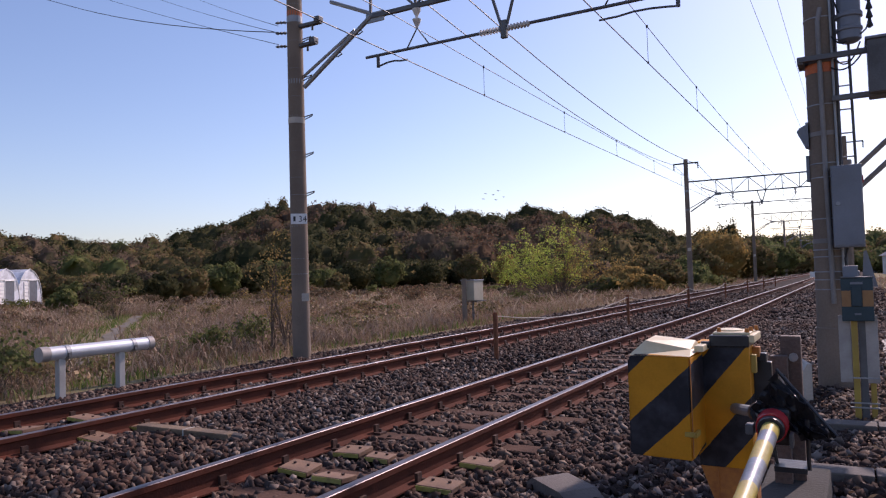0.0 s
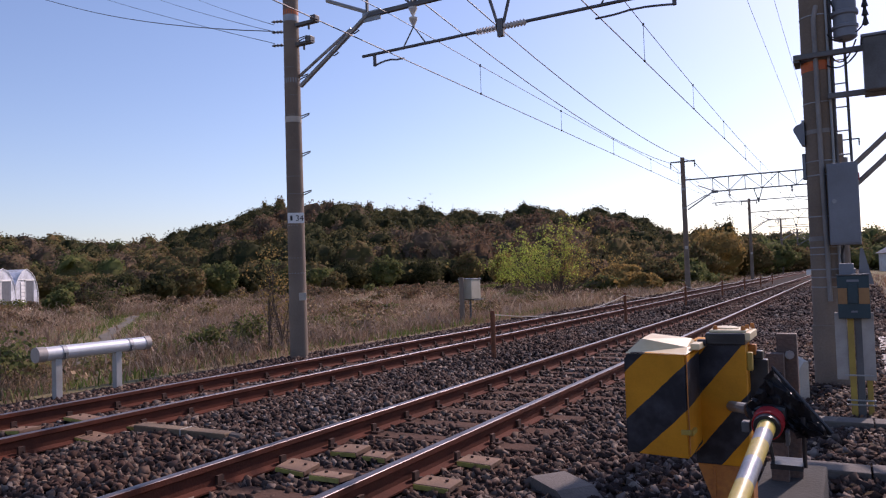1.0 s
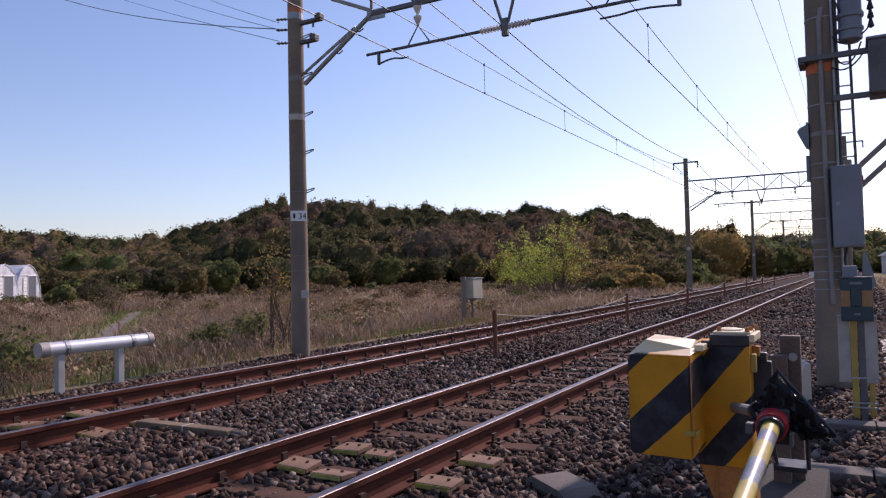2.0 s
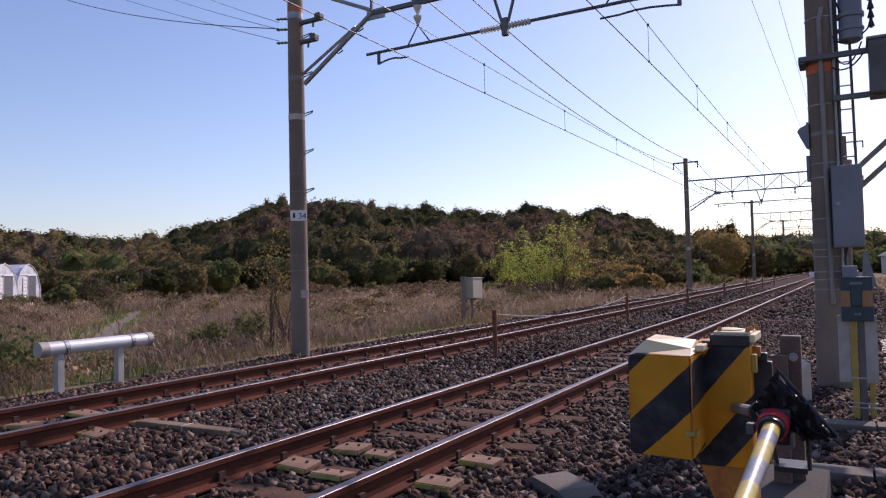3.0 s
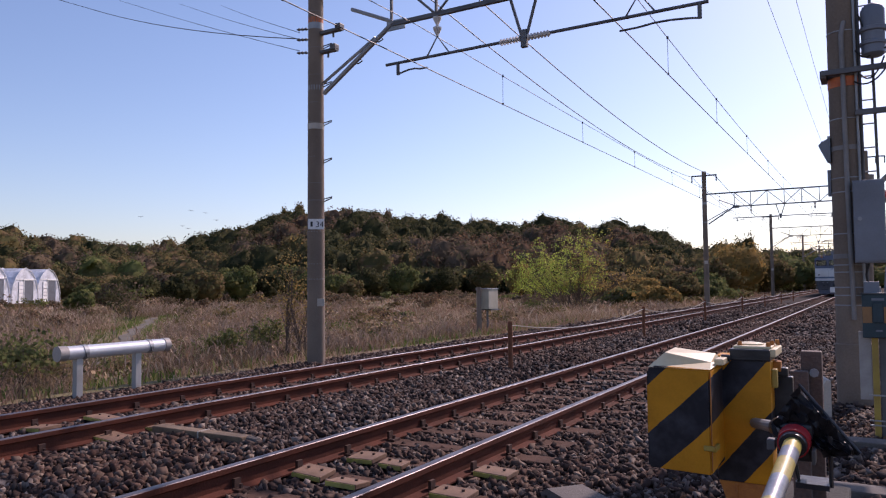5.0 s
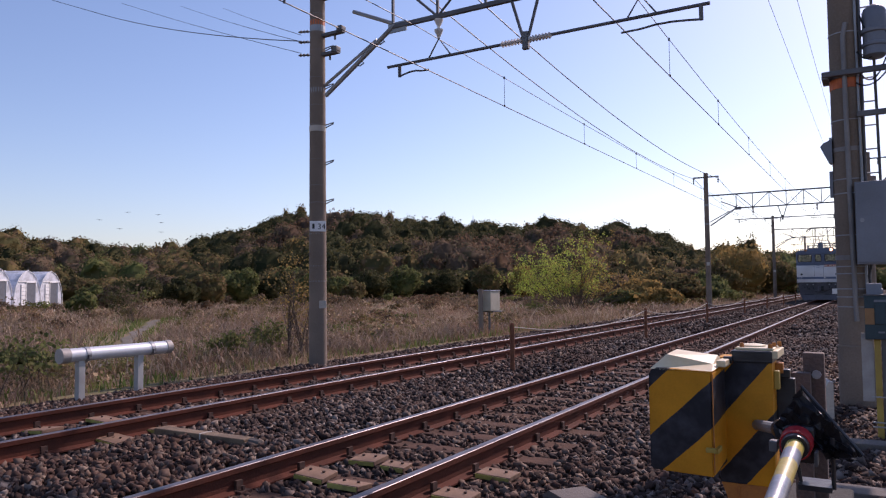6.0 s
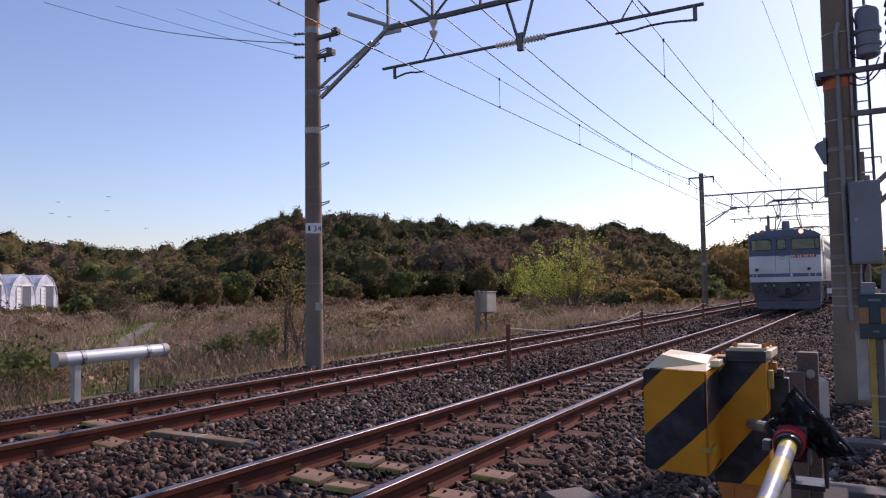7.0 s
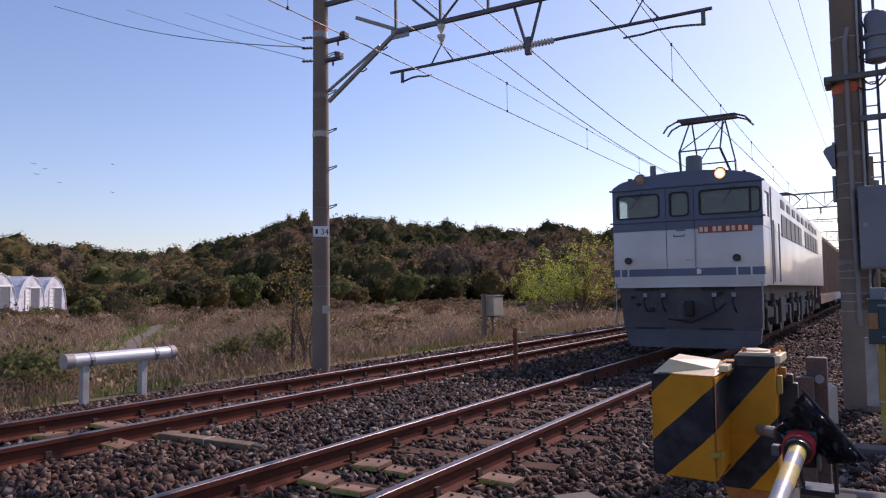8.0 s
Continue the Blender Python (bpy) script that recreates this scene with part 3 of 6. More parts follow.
def build_masts():
    for k, y in enumerate(POLE_Y):
        h = 9.4 if k == 0 else 8.2
        m = thing("catenary_mast", POLE_X, y, -0.15, "round grey concrete mast beside the tracks" if k else "round grey concrete mast with straps, step pegs and plates", "mast", "catenary masts")
        concrete_pole(m, h + 0.15, 0.165, 0.13)
        ring(m, 5.15, 0.14, 0.09, "steel", "collar")
        ring(m, 6.3, 0.138, 0.12, "steel", "collar")
        if k == 0:
            for z in (1.55, 2.0, 2.62, 3.0, 3.45, 4.0, 4.62, 4.9, 5.5, 6.0, 6.6):
                ring(m, z + 0.1 * math.sin(z * 9), 0.158 - 0.0035 * z)
            ring(m, 4.42, 0.147, 0.11, "slab", "pale_band")
            ring(m, 6.42, 0.136, 0.1, "band", "orange_band")
            for z in (3.13, 3.85, 4.55, 5.28, 6.0):
                bm = path_rod(bmesh.new(), [(0.12, 0.07, z), (0.3, 0.1, z + 0.035), (0.29, 0.1, z + 0.01), (0.12, 0.07, z - 0.05)], 0.011, 5)
                part("step_peg", bm, M["darksteel"], m)
            # number plate and a lower pale plate, turned to the line's open side
            tilt = pose(0, 0, 0, 0, 0, 41)
            pl = part("number_plate", nbox(-0.145, 0.145, -0.172, -0.160, 2.56, 2.75, bevel=0.004, m=tilt), M["white"], m, "white enamel mast plate with black figures")
            cu = bpy.data.curves.new("figures", "FONT")
            cu.body, cu.size, cu.extrude, cu.align_x = "34", 0.15, 0.001, "LEFT"
            fg = new("figures", cu)
            fg.parent = pl
            fg.matrix_local = tilt @ pose(-0.01, -0.175, 2.6, 90, 0, 0)
            cu.materials.append(M["rubber"])
            part("mark", nbox(-0.1, -0.06, -0.1755, -0.1725, 2.61, 2.7, m=tilt), M["rubber"], pl)
            part("lower_plate", nbox(0.02, 0.15, -0.168, -0.158, 1.16, 1.3, bevel=0.003, m=tilt), M["slab"], m)
            for z, l in ((6.22, 0.62), (5.86, 0.5)):
                bm = bmesh.new()
                box(bm, 0.1, l, -0.05, 0.05, z - 0.03, z + 0.03, bevel=0.01)
                box(bm, l - 0.12, l, -0.07, 0.07, z - 0.01, z + 0.1, bevel=0.015)
                rod(bm, (l - 0.2, 0, z - 0.12), (l - 0.2, 0, z), 0.02, None, 8)
                part("cable_bracket", bm, M["darksteel"], m)
            for z in (6.35, 6.15, 5.9):
                bm = bmesh.new()
                rod(bm, (-0.13, 0, z), (-0.32, -0.04, z + 0.02), 0.015, None, 6)
                insulator(bm, (-0.2, -0.02, z + 0.01), (-0.42, -0.05, z + 0.03), 3, 0.03, 0.012)
                part("wire_holder", bm, M["darksteel"], m)
        else:
            bm = bmesh.new()
            box(bm, -0.75, 0.75, -0.04, 0.04, h - 0.15, h - 0.07)
            for s in (-0.72, 0.72):
                insulator(bm, (s, 0, h - 0.15), (s, 0, h - 0.5), 3, 0.05, 0.02)
            part("crossarm", bm, M["darksteel"], m)
            part("plate", nbox(-0.1, 0.1, -0.165, -0.15, 2.65, 2.85, m=pose(0, 0, 0, 0, 0, 12)), M["slab"], m)
        portal(y, k)
        if k:
            q = thing("catenary_mast", POST_X, y, -0.15, "round grey concrete mast beside the tracks", "mast", "catenary masts")
            concrete_pole(q, 8.75, 0.165, 0.13)
            bm = bmesh.new()
            box(bm, -0.2, 0.95, -0.03, 0.03, 8.35, 8.42)
            for s in (0.5, 0.92):
                insulator(bm, (s, 0, 8.35), (s, 0, 8.0), 3, 0.05, 0.02)
            part("crossarm", bm, M["darksteel"], q)


def wire(name, pts, r, label, group="overhead wires"):
    bm = path_rod(bmesh.new(), pts, r, 6)
    return tagged(part(name, bm, M["wire"]), label, "wire", group)


def sag(a, b, s, n=8):
    a, b = Vector(a), Vector(b)
    return [a.lerp(b, i / n) - Vector((0, 0, 4 * s * (i / n) * (1 - i / n))) for i in range(n + 1)]


def build_wires():
    ys = (-26.0, *POLE_Y)
    # x, contact height, messenger height at the masts, its sag
    for c, top, high, dip in ((FAR_C, 5.14, 5.81, 0.2), (NEAR_C, 5.24, 6.03, 0.29)):
        wire("contact_wire", [(c, y + 0.3, top) for y in ys], 0.009, "dark copper contact wire over a track")
        mess = []
        for a, b in zip(ys, ys[1:]):
            seg = sag((c, a, high), (c, b, high), dip, 12)
            mess += seg if not mess else seg[1:]
        m = wire("messenger_wire", mess, 0.007, "dark steel messenger wire over a track")
        for a, b in zip(ys, ys[1:]):
            for u in (0.091, 0.225, 0.36, 0.5, 0.64, 0.775, 0.909):
                if b < 130:
                    y = a + (b - a) * u
                    zt = high - 4 * dip * u * (1 - u)
                    bm = nrod((c, y, top), (c, y, zt), 0.005, None, 5)
                    rod(bm, (c, y, zt - 0.025), (c, y, zt + 0.025), 0.02, None, 8)
                    rod(bm, (c, y, top - 0.012), (c, y, top + 0.03), 0.018, None, 6)
                    part("dropper", bm, M["wire"], m)
    for x, z0, z1, s in ((-9.57, 9.34, 7.9, 0.864), (-8.13, 8.94, 7.82, 0.861), (-2.0, 8.15, 8.15, 0.05), (-1.45, 8.35, 8.35, 0.05)):
        pts = []
        for a, b in zip(ys, ys[1:]):
            za = z0 if a < 20 else z1
            zb = z0 if b < 20 else z1
            seg = sag((x, a, za), (x, b, zb), s, 14)
            pts += seg if not pts else seg[1:]
        wire("feeder_wire", pts, 0.015 if x < -5 else 0.006, "dark feeder wire strung along the line")
    for a, b, dip in (((-9.18, 10.22, 6.03), (-20.0, 13.13, 9.76), 0.16),
                      ((-9.18, 10.22, 5.8), (-20.0, 15.12, 10.4), 0.03),
                      ((-9.15, 10.22, 6.01), (-20.0, 17.08, 11.03), 0.03),
                      ((-9.18, 10.22, 6.15), (-20.0, 18.68, 11.55), 0.02)):
        a, b = Vector(a), Vector(b)
        on = sag(a, b, dip, 10)
        wire("service_wire", on + [b + (b - on[-2]) * 4], 0.009 if dip > 0.1 else 0.006, "thin dark service wire leaving a mast")


# ---- beside the line ----
def build_pipe():
    p = thing("guard_pipe", -8.9, 6.3, -0.3, "pale grey capped pipe on two square posts beside the track", "pipe rail")
    part("pipe", nrod((0, -0.8, 0.85), (0, 0.7, 0.85), 0.089, None, 28), M["pipe"], p, smooth=True)
    for a, b in ((-0.885, -0.77), (0.69, 0.78)):
        part("end_cap", nrod((0, a, 0.85), (0, b, 0.85), 0.097, None, 28), M["cap"], p, "brown-grey pipe cap", smooth=True)
    for y in (-0.53, 0.45):
        part("clamp", nrod((0, y - 0.03, 0.85), (0, y + 0.03, 0.85), 0.096, None, 28), M["steel"], p)
        part("clamp_bolt", nbox(0.09, 0.112, y - 0.02, y + 0.02, 0.79, 0.85), M["darksteel"], p)
    for y in (-0.60, 0.27):
        part("post", nbox(-0.045, 0.045, y - 0.045, y + 0.045, 0.0, 0.775, bevel=0.006), M["postshade"], p)


def build_trackside_box():
    b = thing("equipment_box", -10.1, 19.5, -0.3, "small pale equipment box on posts in the dry grass", "equipment box")
    part("post", nrod((-0.05, -0.35, -0.2), (-0.05, -0.35, 1.6), 0.075, 0.07, 12), M["concrete_pole"], b, "short concrete post", smooth=True)
    part("pipe_leg", nrod((0, 0.1, -0.2), (0, 0.1, 1.05), 0.035, None, 8), M["darksteel"], b)
    part("case", nbox(-0.22, 0.2, -0.2, 0.42, 0.94, 1.53, bevel=0.015), M["beige"], b)
    part("lid", nbox(-0.24, 0.22, -0.22, 0.44, 1.53, 1.56, bevel=0.008), M["steel"], b)
    part("shelf", nbox(-0.2, 0.2, -0.05, 0.6, 0.9, 0.93), M["darksteel"], b)


def build_stakes():
    ys = (10.3, 17.9, 25.4, 33.4, 40.8, 48.5, 56.0)
    for y in ys:
        s = thing("marker_stake", -4.92, y, 0, "rusty steel stake standing in the ballast between tracks", "stake", "rope stakes")
        bm = bmesh.new()
        box(bm, -0.032, 0.032, -0.006, 0.006, -0.2, 0.8)
        box(bm, -0.032, -0.022, -0.03, 0.006, -0.2, 0.8)
        part("angle", bm, M["stake"], s)
        part("ring", nrod((0, -0.02, 0.72), (0, 0.02, 0.72), 0.03, None, 10), M["stake"], s)
    for a, b in zip(ys, ys[1:]):
        r = part("rope", path_rod(bmesh.new(), sag((-4.92, a, 0.74), (-4.92, b, 0.74), 0.2), 0.009, 5), M["rope"])
        tagged(r, "slack grey rope strung between rusty stakes", "rope", "stake ropes")


def build_signal_pole():
    p = thing("equipment_pole", -0.24, 9.4, -0.15, "thick grey concrete pole hung with boxes, conduit and straps", "pole")
    concrete_pole(p, 9.4, 0.175, 0.145)
    part("jacket", lathe(bmesh.new(), [(0.185, -0.2), (0.185, 0.82), (0.176, 0.83)], None, 20), M["concrete_pole"], p, "thicker stained concrete foot", smooth=True)
    for z in (1.25, 1.36, 1.45, 1.62, 1.7, 2.05, 2.52, 2.68, 3.35, 4.35, 4.9, 5.6):
        ring(p, z, 0.172 - 0.0025 * z, 0.012, "steel")
    ring(p, 3.72, 0.163, 0.11, "band", "orange_band")
    ring(p, 3.84, 0.163, 0.07, "conduit", "collar")
    ring(p, 3.0, 0.166, 0.05, "conduit", "collar")
    ring(p, 1.78, 0.168, 0.05, "conduit", "collar")
    # conduit up the near face
    bm = path_rod(bmesh.new(), [(0.02, -0.2, 1.1), (0.0, -0.195, 2.6), (-0.01, -0.185, 4.3), (0.02, -0.17, 4.45)], 0.026, 10)
    part("conduit", bm, M["conduit"], p, smooth=True)
    part("conduit", nrod((0.13, -0.15, 1.2), (0.11, -0.13, 5.6), 0.014, None, 8), M["steel"], p)
    part("conduit", nrod((0.16, -0.08, 0.9), (0.15, -0.08, 5.6), 0.018, None, 8), M["darksteel"], p)
    # cabinet
    c = part("cabinet", nbox(0.05, 0.35, -0.36, -0.16, 1.72, 2.62, bevel=0.01), M["greybox"], p, "blue-grey enamelled cabinet with a small lock")
    part("cabinet_door", nbox(0.06, 0.34, -0.372, -0.36, 1.74, 2.6, bevel=0.006), M["greybox"], c)
    part("lock", nrod((0.11, -0.39, 2.2), (0.11, -0.37, 2.2), 0.022, None, 10), M["steel"], c)
    part("hinge", nbox(0.35, 0.362, -0.3, -0.24, 2.42, 2.5), M["red"], c)
    j = part("junction_box", nbox(0.12, 0.28, -0.28, -0.12, 1.3, 1.46, bevel=0.01), M["greybox"], p)
    part("cable", path_rod(bmesh.new(), [(0.16, -0.2, 1.46), (0.15, -0.21, 1.6), (0.18, -0.22, 1.72)], 0.012), M["rubber"], j)
    part("stay_fin", prism(bmesh.new(), [(0.3, 1.28), (0.45, 1.28), (0.36, 1.68), (0.33, 1.68)], -0.1, -0.08), M["greybox"], p)
    # crossarms and hanging cases
    a = part("crossarm", nbox(-0.22, 1.4, -0.24, -0.18, 3.845, 3.905, bevel=0.006), M["darksteel"], p)
    part("crossarm_end", nbox(-0.235, -0.17, -0.22, 0.1, 3.82, 3.91, bevel=0.01), M["darksteel"], a)
    part("crossarm", nbox(0.1, 1.4, -0.24, -0.18, 3.36, 3.42, bevel=0.006), M["darksteel"], p)
    g = part("signal_case", nbox(0.46, 1.1, -0.34, 0.1, 3.38, 3.96, bevel=0.015), M["darksteel"], p, "dark sheet-metal case between two crossarms")
    part("hood", nbox(0.44, 1.12, -0.36, 0.1, 3.96, 3.99, bevel=0.006), M["greybox"], g)
    t = part("transformer", lathe(bmesh.new(), [(0.08, 0.0), (0.12, 0.03), (0.12, 0.12), (0.135, 0.13), (0.135, 0.16), (0.118, 0.17), (0.118, 0.27), (0.14, 0.28), (0.14, 0.32), (0.12, 0.33), (0.12, 0.52), (0.1, 0.56), (0.04, 0.6)], pose(0.3, -0.1, 4.02), 18), M["greybox"], p, "rounded grey transformer drum", smooth=True)
    part("bushing", insulator(bmesh.new(), (0.5, -0.1, 4.15), (0.5, -0.1, 4.75), 6, 0.035, 0.015), M["rubber"], p)
    for i, (x0, z0, x1, z1, dip) in enumerate(((0.16, 4.5, 0.5, 4.2, 0.25), (0.12, 4.1, 0.42, 4.35, 0.2), (0.1, 3.75, 0.46, 3.95, 0.12), (0.12, 3.9, 0.4, 4.0, 0.18))):
        part("cable", path_rod(bmesh.new(), sag((x0, -0.18, z0), (x1, -0.15, z1), dip, 8), 0.009, 5), M["rubber"], p)
    # ladder
    L = part("ladder", nrod((0.3, -0.02, 2.55), (0.27, -0.02, 5.4), 0.015, None, 8), M["darksteel"], p, "thin steel climbing rungs")
    for i in range(10):
        part("rung", nrod((0.14, -0.02, 2.75 + 0.27 * i), (0.295, -0.02, 2.75 + 0.27 * i), 0.009, None, 6), M["steel"], L)
    # loudspeaker on the track side
    s = part("horn_speaker", prism(bmesh.new(), [(-0.16, 2.88), (-0.2, 2.9), (-0.28, 3.08), (-0.25, 3.12), (-0.16, 3.16)], -0.1, 0.08), M["greybox"], p, "small grey horn loudspeaker")
    part("speaker_clip", nbox(-0.19, -0.12, -0.03, 0.03, 3.15, 3.19), M["steel"], s)
    part("side_tag", nbox(-0.2, -0.165, -0.04, 0.04, 2.5, 2.8, bevel=0.004), M["greybox"], p)
    part("tag", nbox(-0.215, -0.165, -0.06, -0.05, 1.4, 1.46), M["white"], p)
    # raking struts to the post beyond
    for z in (0.0, -0.24):
        part("strut", nrod((0.28, 0.3, 2.62 + z), (1.6, 0.3, 3.85 + z), 0.03, None, 8), M["conduit"], p)
    part("strut_joint", nrod((0.2, 0.28, 2.4), (0.2, 0.28, 2.75), 0.06, None, 12), M["conduit"], p, smooth=True)


def build_emergency_post():
    s = thing("alarm_post", 0.0, 7.45, -0.05, "alarm button box on striped yellow posts beside the crossing", "alarm post")
    part("post", nbox(-0.055, -0.005, -0.02, 0.02, 0.0, 0.95, bevel=0.006), M["yellow"], s, "yellow painted square post")
    part("post", nbox(0.0, 0.06, 0.0, 0.06, 0.0, 0.95, bevel=0.006), M["darksteel"], s)
    part("post", nbox(0.075, 0.12, 0.03, 0.07, 0.0, 0.9, bevel=0.006), M["yellow"], s, "yellow painted square post")
    for z in (0.16, 0.2, 0.42):
        part("clamp", nbox(-0.09, 0.14, -0.03, -0.022, z, z + 0.012), M["steel"], s)
    for x in (-0.11, 0.1):
        part("side_panel", nbox(x - 0.045, x + 0.05, 0.0, 0.02, 0.38, 0.98, bevel=0.004), M["cap"], s)
    b = part("button_box", nbox(-0.12, 0.13, -0.09, 0.06, 0.93, 1.31, bevel=0.008), M["teal"], s, "dark teal box with orange panels")
    for x0, x1 in ((-0.117, -0.045), (0.045, 0.127)):
        part("orange_panel", nbox(x0, x1, -0.0945, -0.089, 1.06, 1.2), M["orange"], b)
    part("button", nbox(-0.04, 0.04, -0.105, -0.089, 1.06, 1.24, bevel=0.008), M["teal"], b)
    part("caption_bar", nbox(-0.045, 0.05, -0.0945, -0.089, 1.255, 1.275), M["greybox"], b)
    part("caption_bar", nbox(-0.02, 0.03, -0.0945, -0.089, 0.985, 1.0), M["greybox"], b)
    part("hood", nbox(-0.125, 0.135, -0.1, 0.065, 1.31, 1.322, bevel=0.003), M["darksteel"], b)
    part("top_case", nbox(-0.1, 0.02, 0.0, 0.1, 1.3, 1.42, bevel=0.008), M["greybox"], s)


def build_troughs():
    for y, x0, n in ((6.95, -0.45, 5), (5.35, -0.5, 5)):
        for i in range(n):
            t = thing("cable_trough_lid", x0 + i * 0.56, y + i * 0.02, 0.0, "grey concrete cable trough lid set in the ground", "trough lid", "trough lids", random.uniform(-1.5, 1.5))
            part("lid", nbox(0.0, 0.55, -0.11, 0.11, -0.06, 0.07, bevel=0.01), M["concrete"], t)
    c = thing("concrete_block", -1.66, 4.36, -0.03, "grey chamfered concrete block half sunk in ballast", "concrete block", "", -38)
    part("block", prism(bmesh.new(), [(-0.28, -0.1), (0.36, -0.1), (0.34, 0.02), (0.18, 0.1), (-0.14, 0.11), (-0.25, 0.05)], -0.13, 0.13), M["concrete"], c)
    w = thing("wedge_block", -0.56, 8.2, 0.0, "pale sloping concrete block at the pole's foot", "concrete block", "", 14)
    part("wedge", prism(bmesh.new(), [(-0.13, -0.1), (0.12, -0.1), (0.12, 0.4), (0.08, 0.4), (-0.13, 0.04)], -0.1, 0.45), M["slab"], w)
    q = thing("plinth", -0.27, 3.75, 0.0, "rough grey concrete plinth round two rusted posts", "plinth")
    # the block's dark colour includes the shade of the sheet above it
    part("block", nbox(-0.16, 0.12, -0.3, 0.4, -0.1, 0.36, bevel=0.015), M["shaded_slab"], q)
    f = thing("footing", -0.42, 3.1, -0.05, "flat grey concrete footing of the barrier machine", "footing")
    part("slab", nbox(-0.35, 0.42, -0.45, 1.2, -0.1, 0.06, bevel=0.012), M["concrete"], f)
    for i in range(6):
        s = thing("path_slab", 0.57 + 0.01 * i, 8.6 + 1.22 * i, -0.02, "pale worn concrete slab of a narrow walkway", "slab", "walkway slabs", -2)
        part("slab", nbox(-0.28, 0.34, -0.6, 0.6, -0.08, 0.05, bevel=0.012), M["slab"], s)


STRIPES = mat_stripes("side housing stripes", (0.63, 0.262, 0.012), (0.021, 0.020, 0.025), 0.95, 0.07, 0.345, 1.375, 1.543)
STRIPES_MAIN = mat_stripes("main housing stripes", (0.63, 0.262, 0.012), (0.021, 0.020, 0.025), 1.2, 0.0, 0.353, 1.175, 1.327)


def build_gate():
    """The barrier machine; its parts keep their places in the plan, with the base at the origin of the thing."""
    g = thing("barrier_machine", 0, 0, 0, "yellow and black striped level crossing barrier machine with worn paint", "barrier machine")
    y0, y1 = 2.75, 3.0
    bm = bmesh.new()
    prism(bm, [(-0.768, 0.69), (-0.538, 0.684), (-0.538, 1.062), (-0.748, 1.066), (-0.768, 1.05)], y0, y1 + 0.02)
    bmesh.ops.bevel(bm, geom=[e for e in bm.edges], offset=0.007, segments=2, affect="EDGES")
    lh = part("gear_housing", bm, STRIPES, g, "striped side housing with rounded corners", smooth=True)
    bm = bmesh.new()
    vs = [(-0.762, y0 + 0.004, 1.062), (-0.538, y0 + 0.002, 1.062), (-0.538, y1 + 0.02, 1.068), (-0.762, y1 + 0.02, 1.072),
          (-0.715, y0 + 0.075, 1.112), (-0.56, y0 + 0.14, 1.075), (-0.56, y1 - 0.01, 1.1), (-0.715, y1 - 0.01, 1.118)]
    v = [bm.verts.new(p) for p in vs]
    for f in ((4, 5, 6, 7), (0, 1, 5, 4), (1, 2, 6, 5), (2, 3, 7, 6), (3, 0, 4, 7), (3, 2, 1, 0)):
        bm.faces.new([v[i] for i in f])
    part("lid", bm, M["cream"], lh, "pale cream lid with sloping edges")
    part("lid_flap", nbox(-0.545, -0.512, y0 + 0.12, y1 + 0.01, 1.066, 1.09, bevel=0.004), M["cream"], g)
    part("seam", nbox(-0.5395, -0.5365, y0 - 0.001, y0 + 0.004, 0.70, 1.05), M["rust_orange"], g)
    part("latch", nbox(-0.565, -0.53, y0 - 0.012, y0 + 0.0, 0.772, 0.79, bevel=0.003), M["yellow"], g)
    part("latch", nbox(-0.5385, -0.526, y0 + 0.01, y0 + 0.09, 0.765, 0.783, bevel=0.003), M["yellow"], g)
    mh = part("main_housing", nbox(-0.565, -0.366, y1, y1 + 0.13, 0.61, 1.092, bevel=0.005), STRIPES_MAIN, g, "striped main housing", smooth=True)
    uh = part("upper_housing", nbox(-0.51, -0.365, y1 - 0.008, y1 + 0.2, 1.075, 1.12, bevel=0.005), M["black"], mh)
    part("cover", nbox(-0.5, -0.362, y1 + 0.02, y1 + 0.2, 1.12, 1.13, bevel=0.003), M["cream"], uh, "pale cream cover")
    part("cover_edge", nbox(-0.366, -0.346, y1 - 0.004, y1 + 0.21, 1.092, 1.122, bevel=0.004), M["cream"], uh)
    part("cover_plate", lathe(bmesh.new(), [(0.05, 0.0), (0.05, 0.006), (0.03, 0.01)], pose(-0.45, y1 + 0.11, 1.129), 14), M["cream"], uh)
    for x, y in ((-0.48, 0.05), (-0.375, 0.03), (-0.37, 0.11), (-0.36, 0.19)):
        part("bolt", nrod((x, y1 + y, 1.126), (x, y1 + y, 1.146), 0.01, 0.007, 8), M["rust_orange"], uh)
    part("knob", nrod((-0.535, y1 - 0.03, 1.085), (-0.505, y1 - 0.03, 1.085), 0.014, None, 10), M["black"], mh)
    part("hinge", nbox(-0.366, -0.346, y1 + 0.02, y1 + 0.06, 0.975, 1.045, bevel=0.004), M["yellow"], mh)
    part("hinge", nbox(-0.366, -0.338, y1 + 0.08, y1 + 0.12, 1.03, 1.07, bevel=0.004), M["rust_orange"], mh)
    part("stand", prism(bmesh.new(), [(-0.562, 0.608), (-0.36, 0.608), (-0.36, 0.02), (-0.41, 0.02), (-0.47, 0.35)], y1 + 0.008, y1 + 0.12), M["rust_orange"], g, "faded orange steel stand with rust")
    part("stand_fold", nbox(-0.505, -0.497, y1 + 0.0, y1 + 0.012, 0.40, 0.6), M["rust_orange"], g)
    # dark back plate and drive shaft
    part("back_plate", nbox(-0.37, -0.3, y1 + 0.1, y1 + 0.14, 0.8, 1.01, bevel=0.004), M["black"], g)
    part("back_arm", nbox(-0.37, -0.315, y1 + 0.09, y1 + 0.13, 1.01, 1.045, bevel=0.006), M["black"], g)
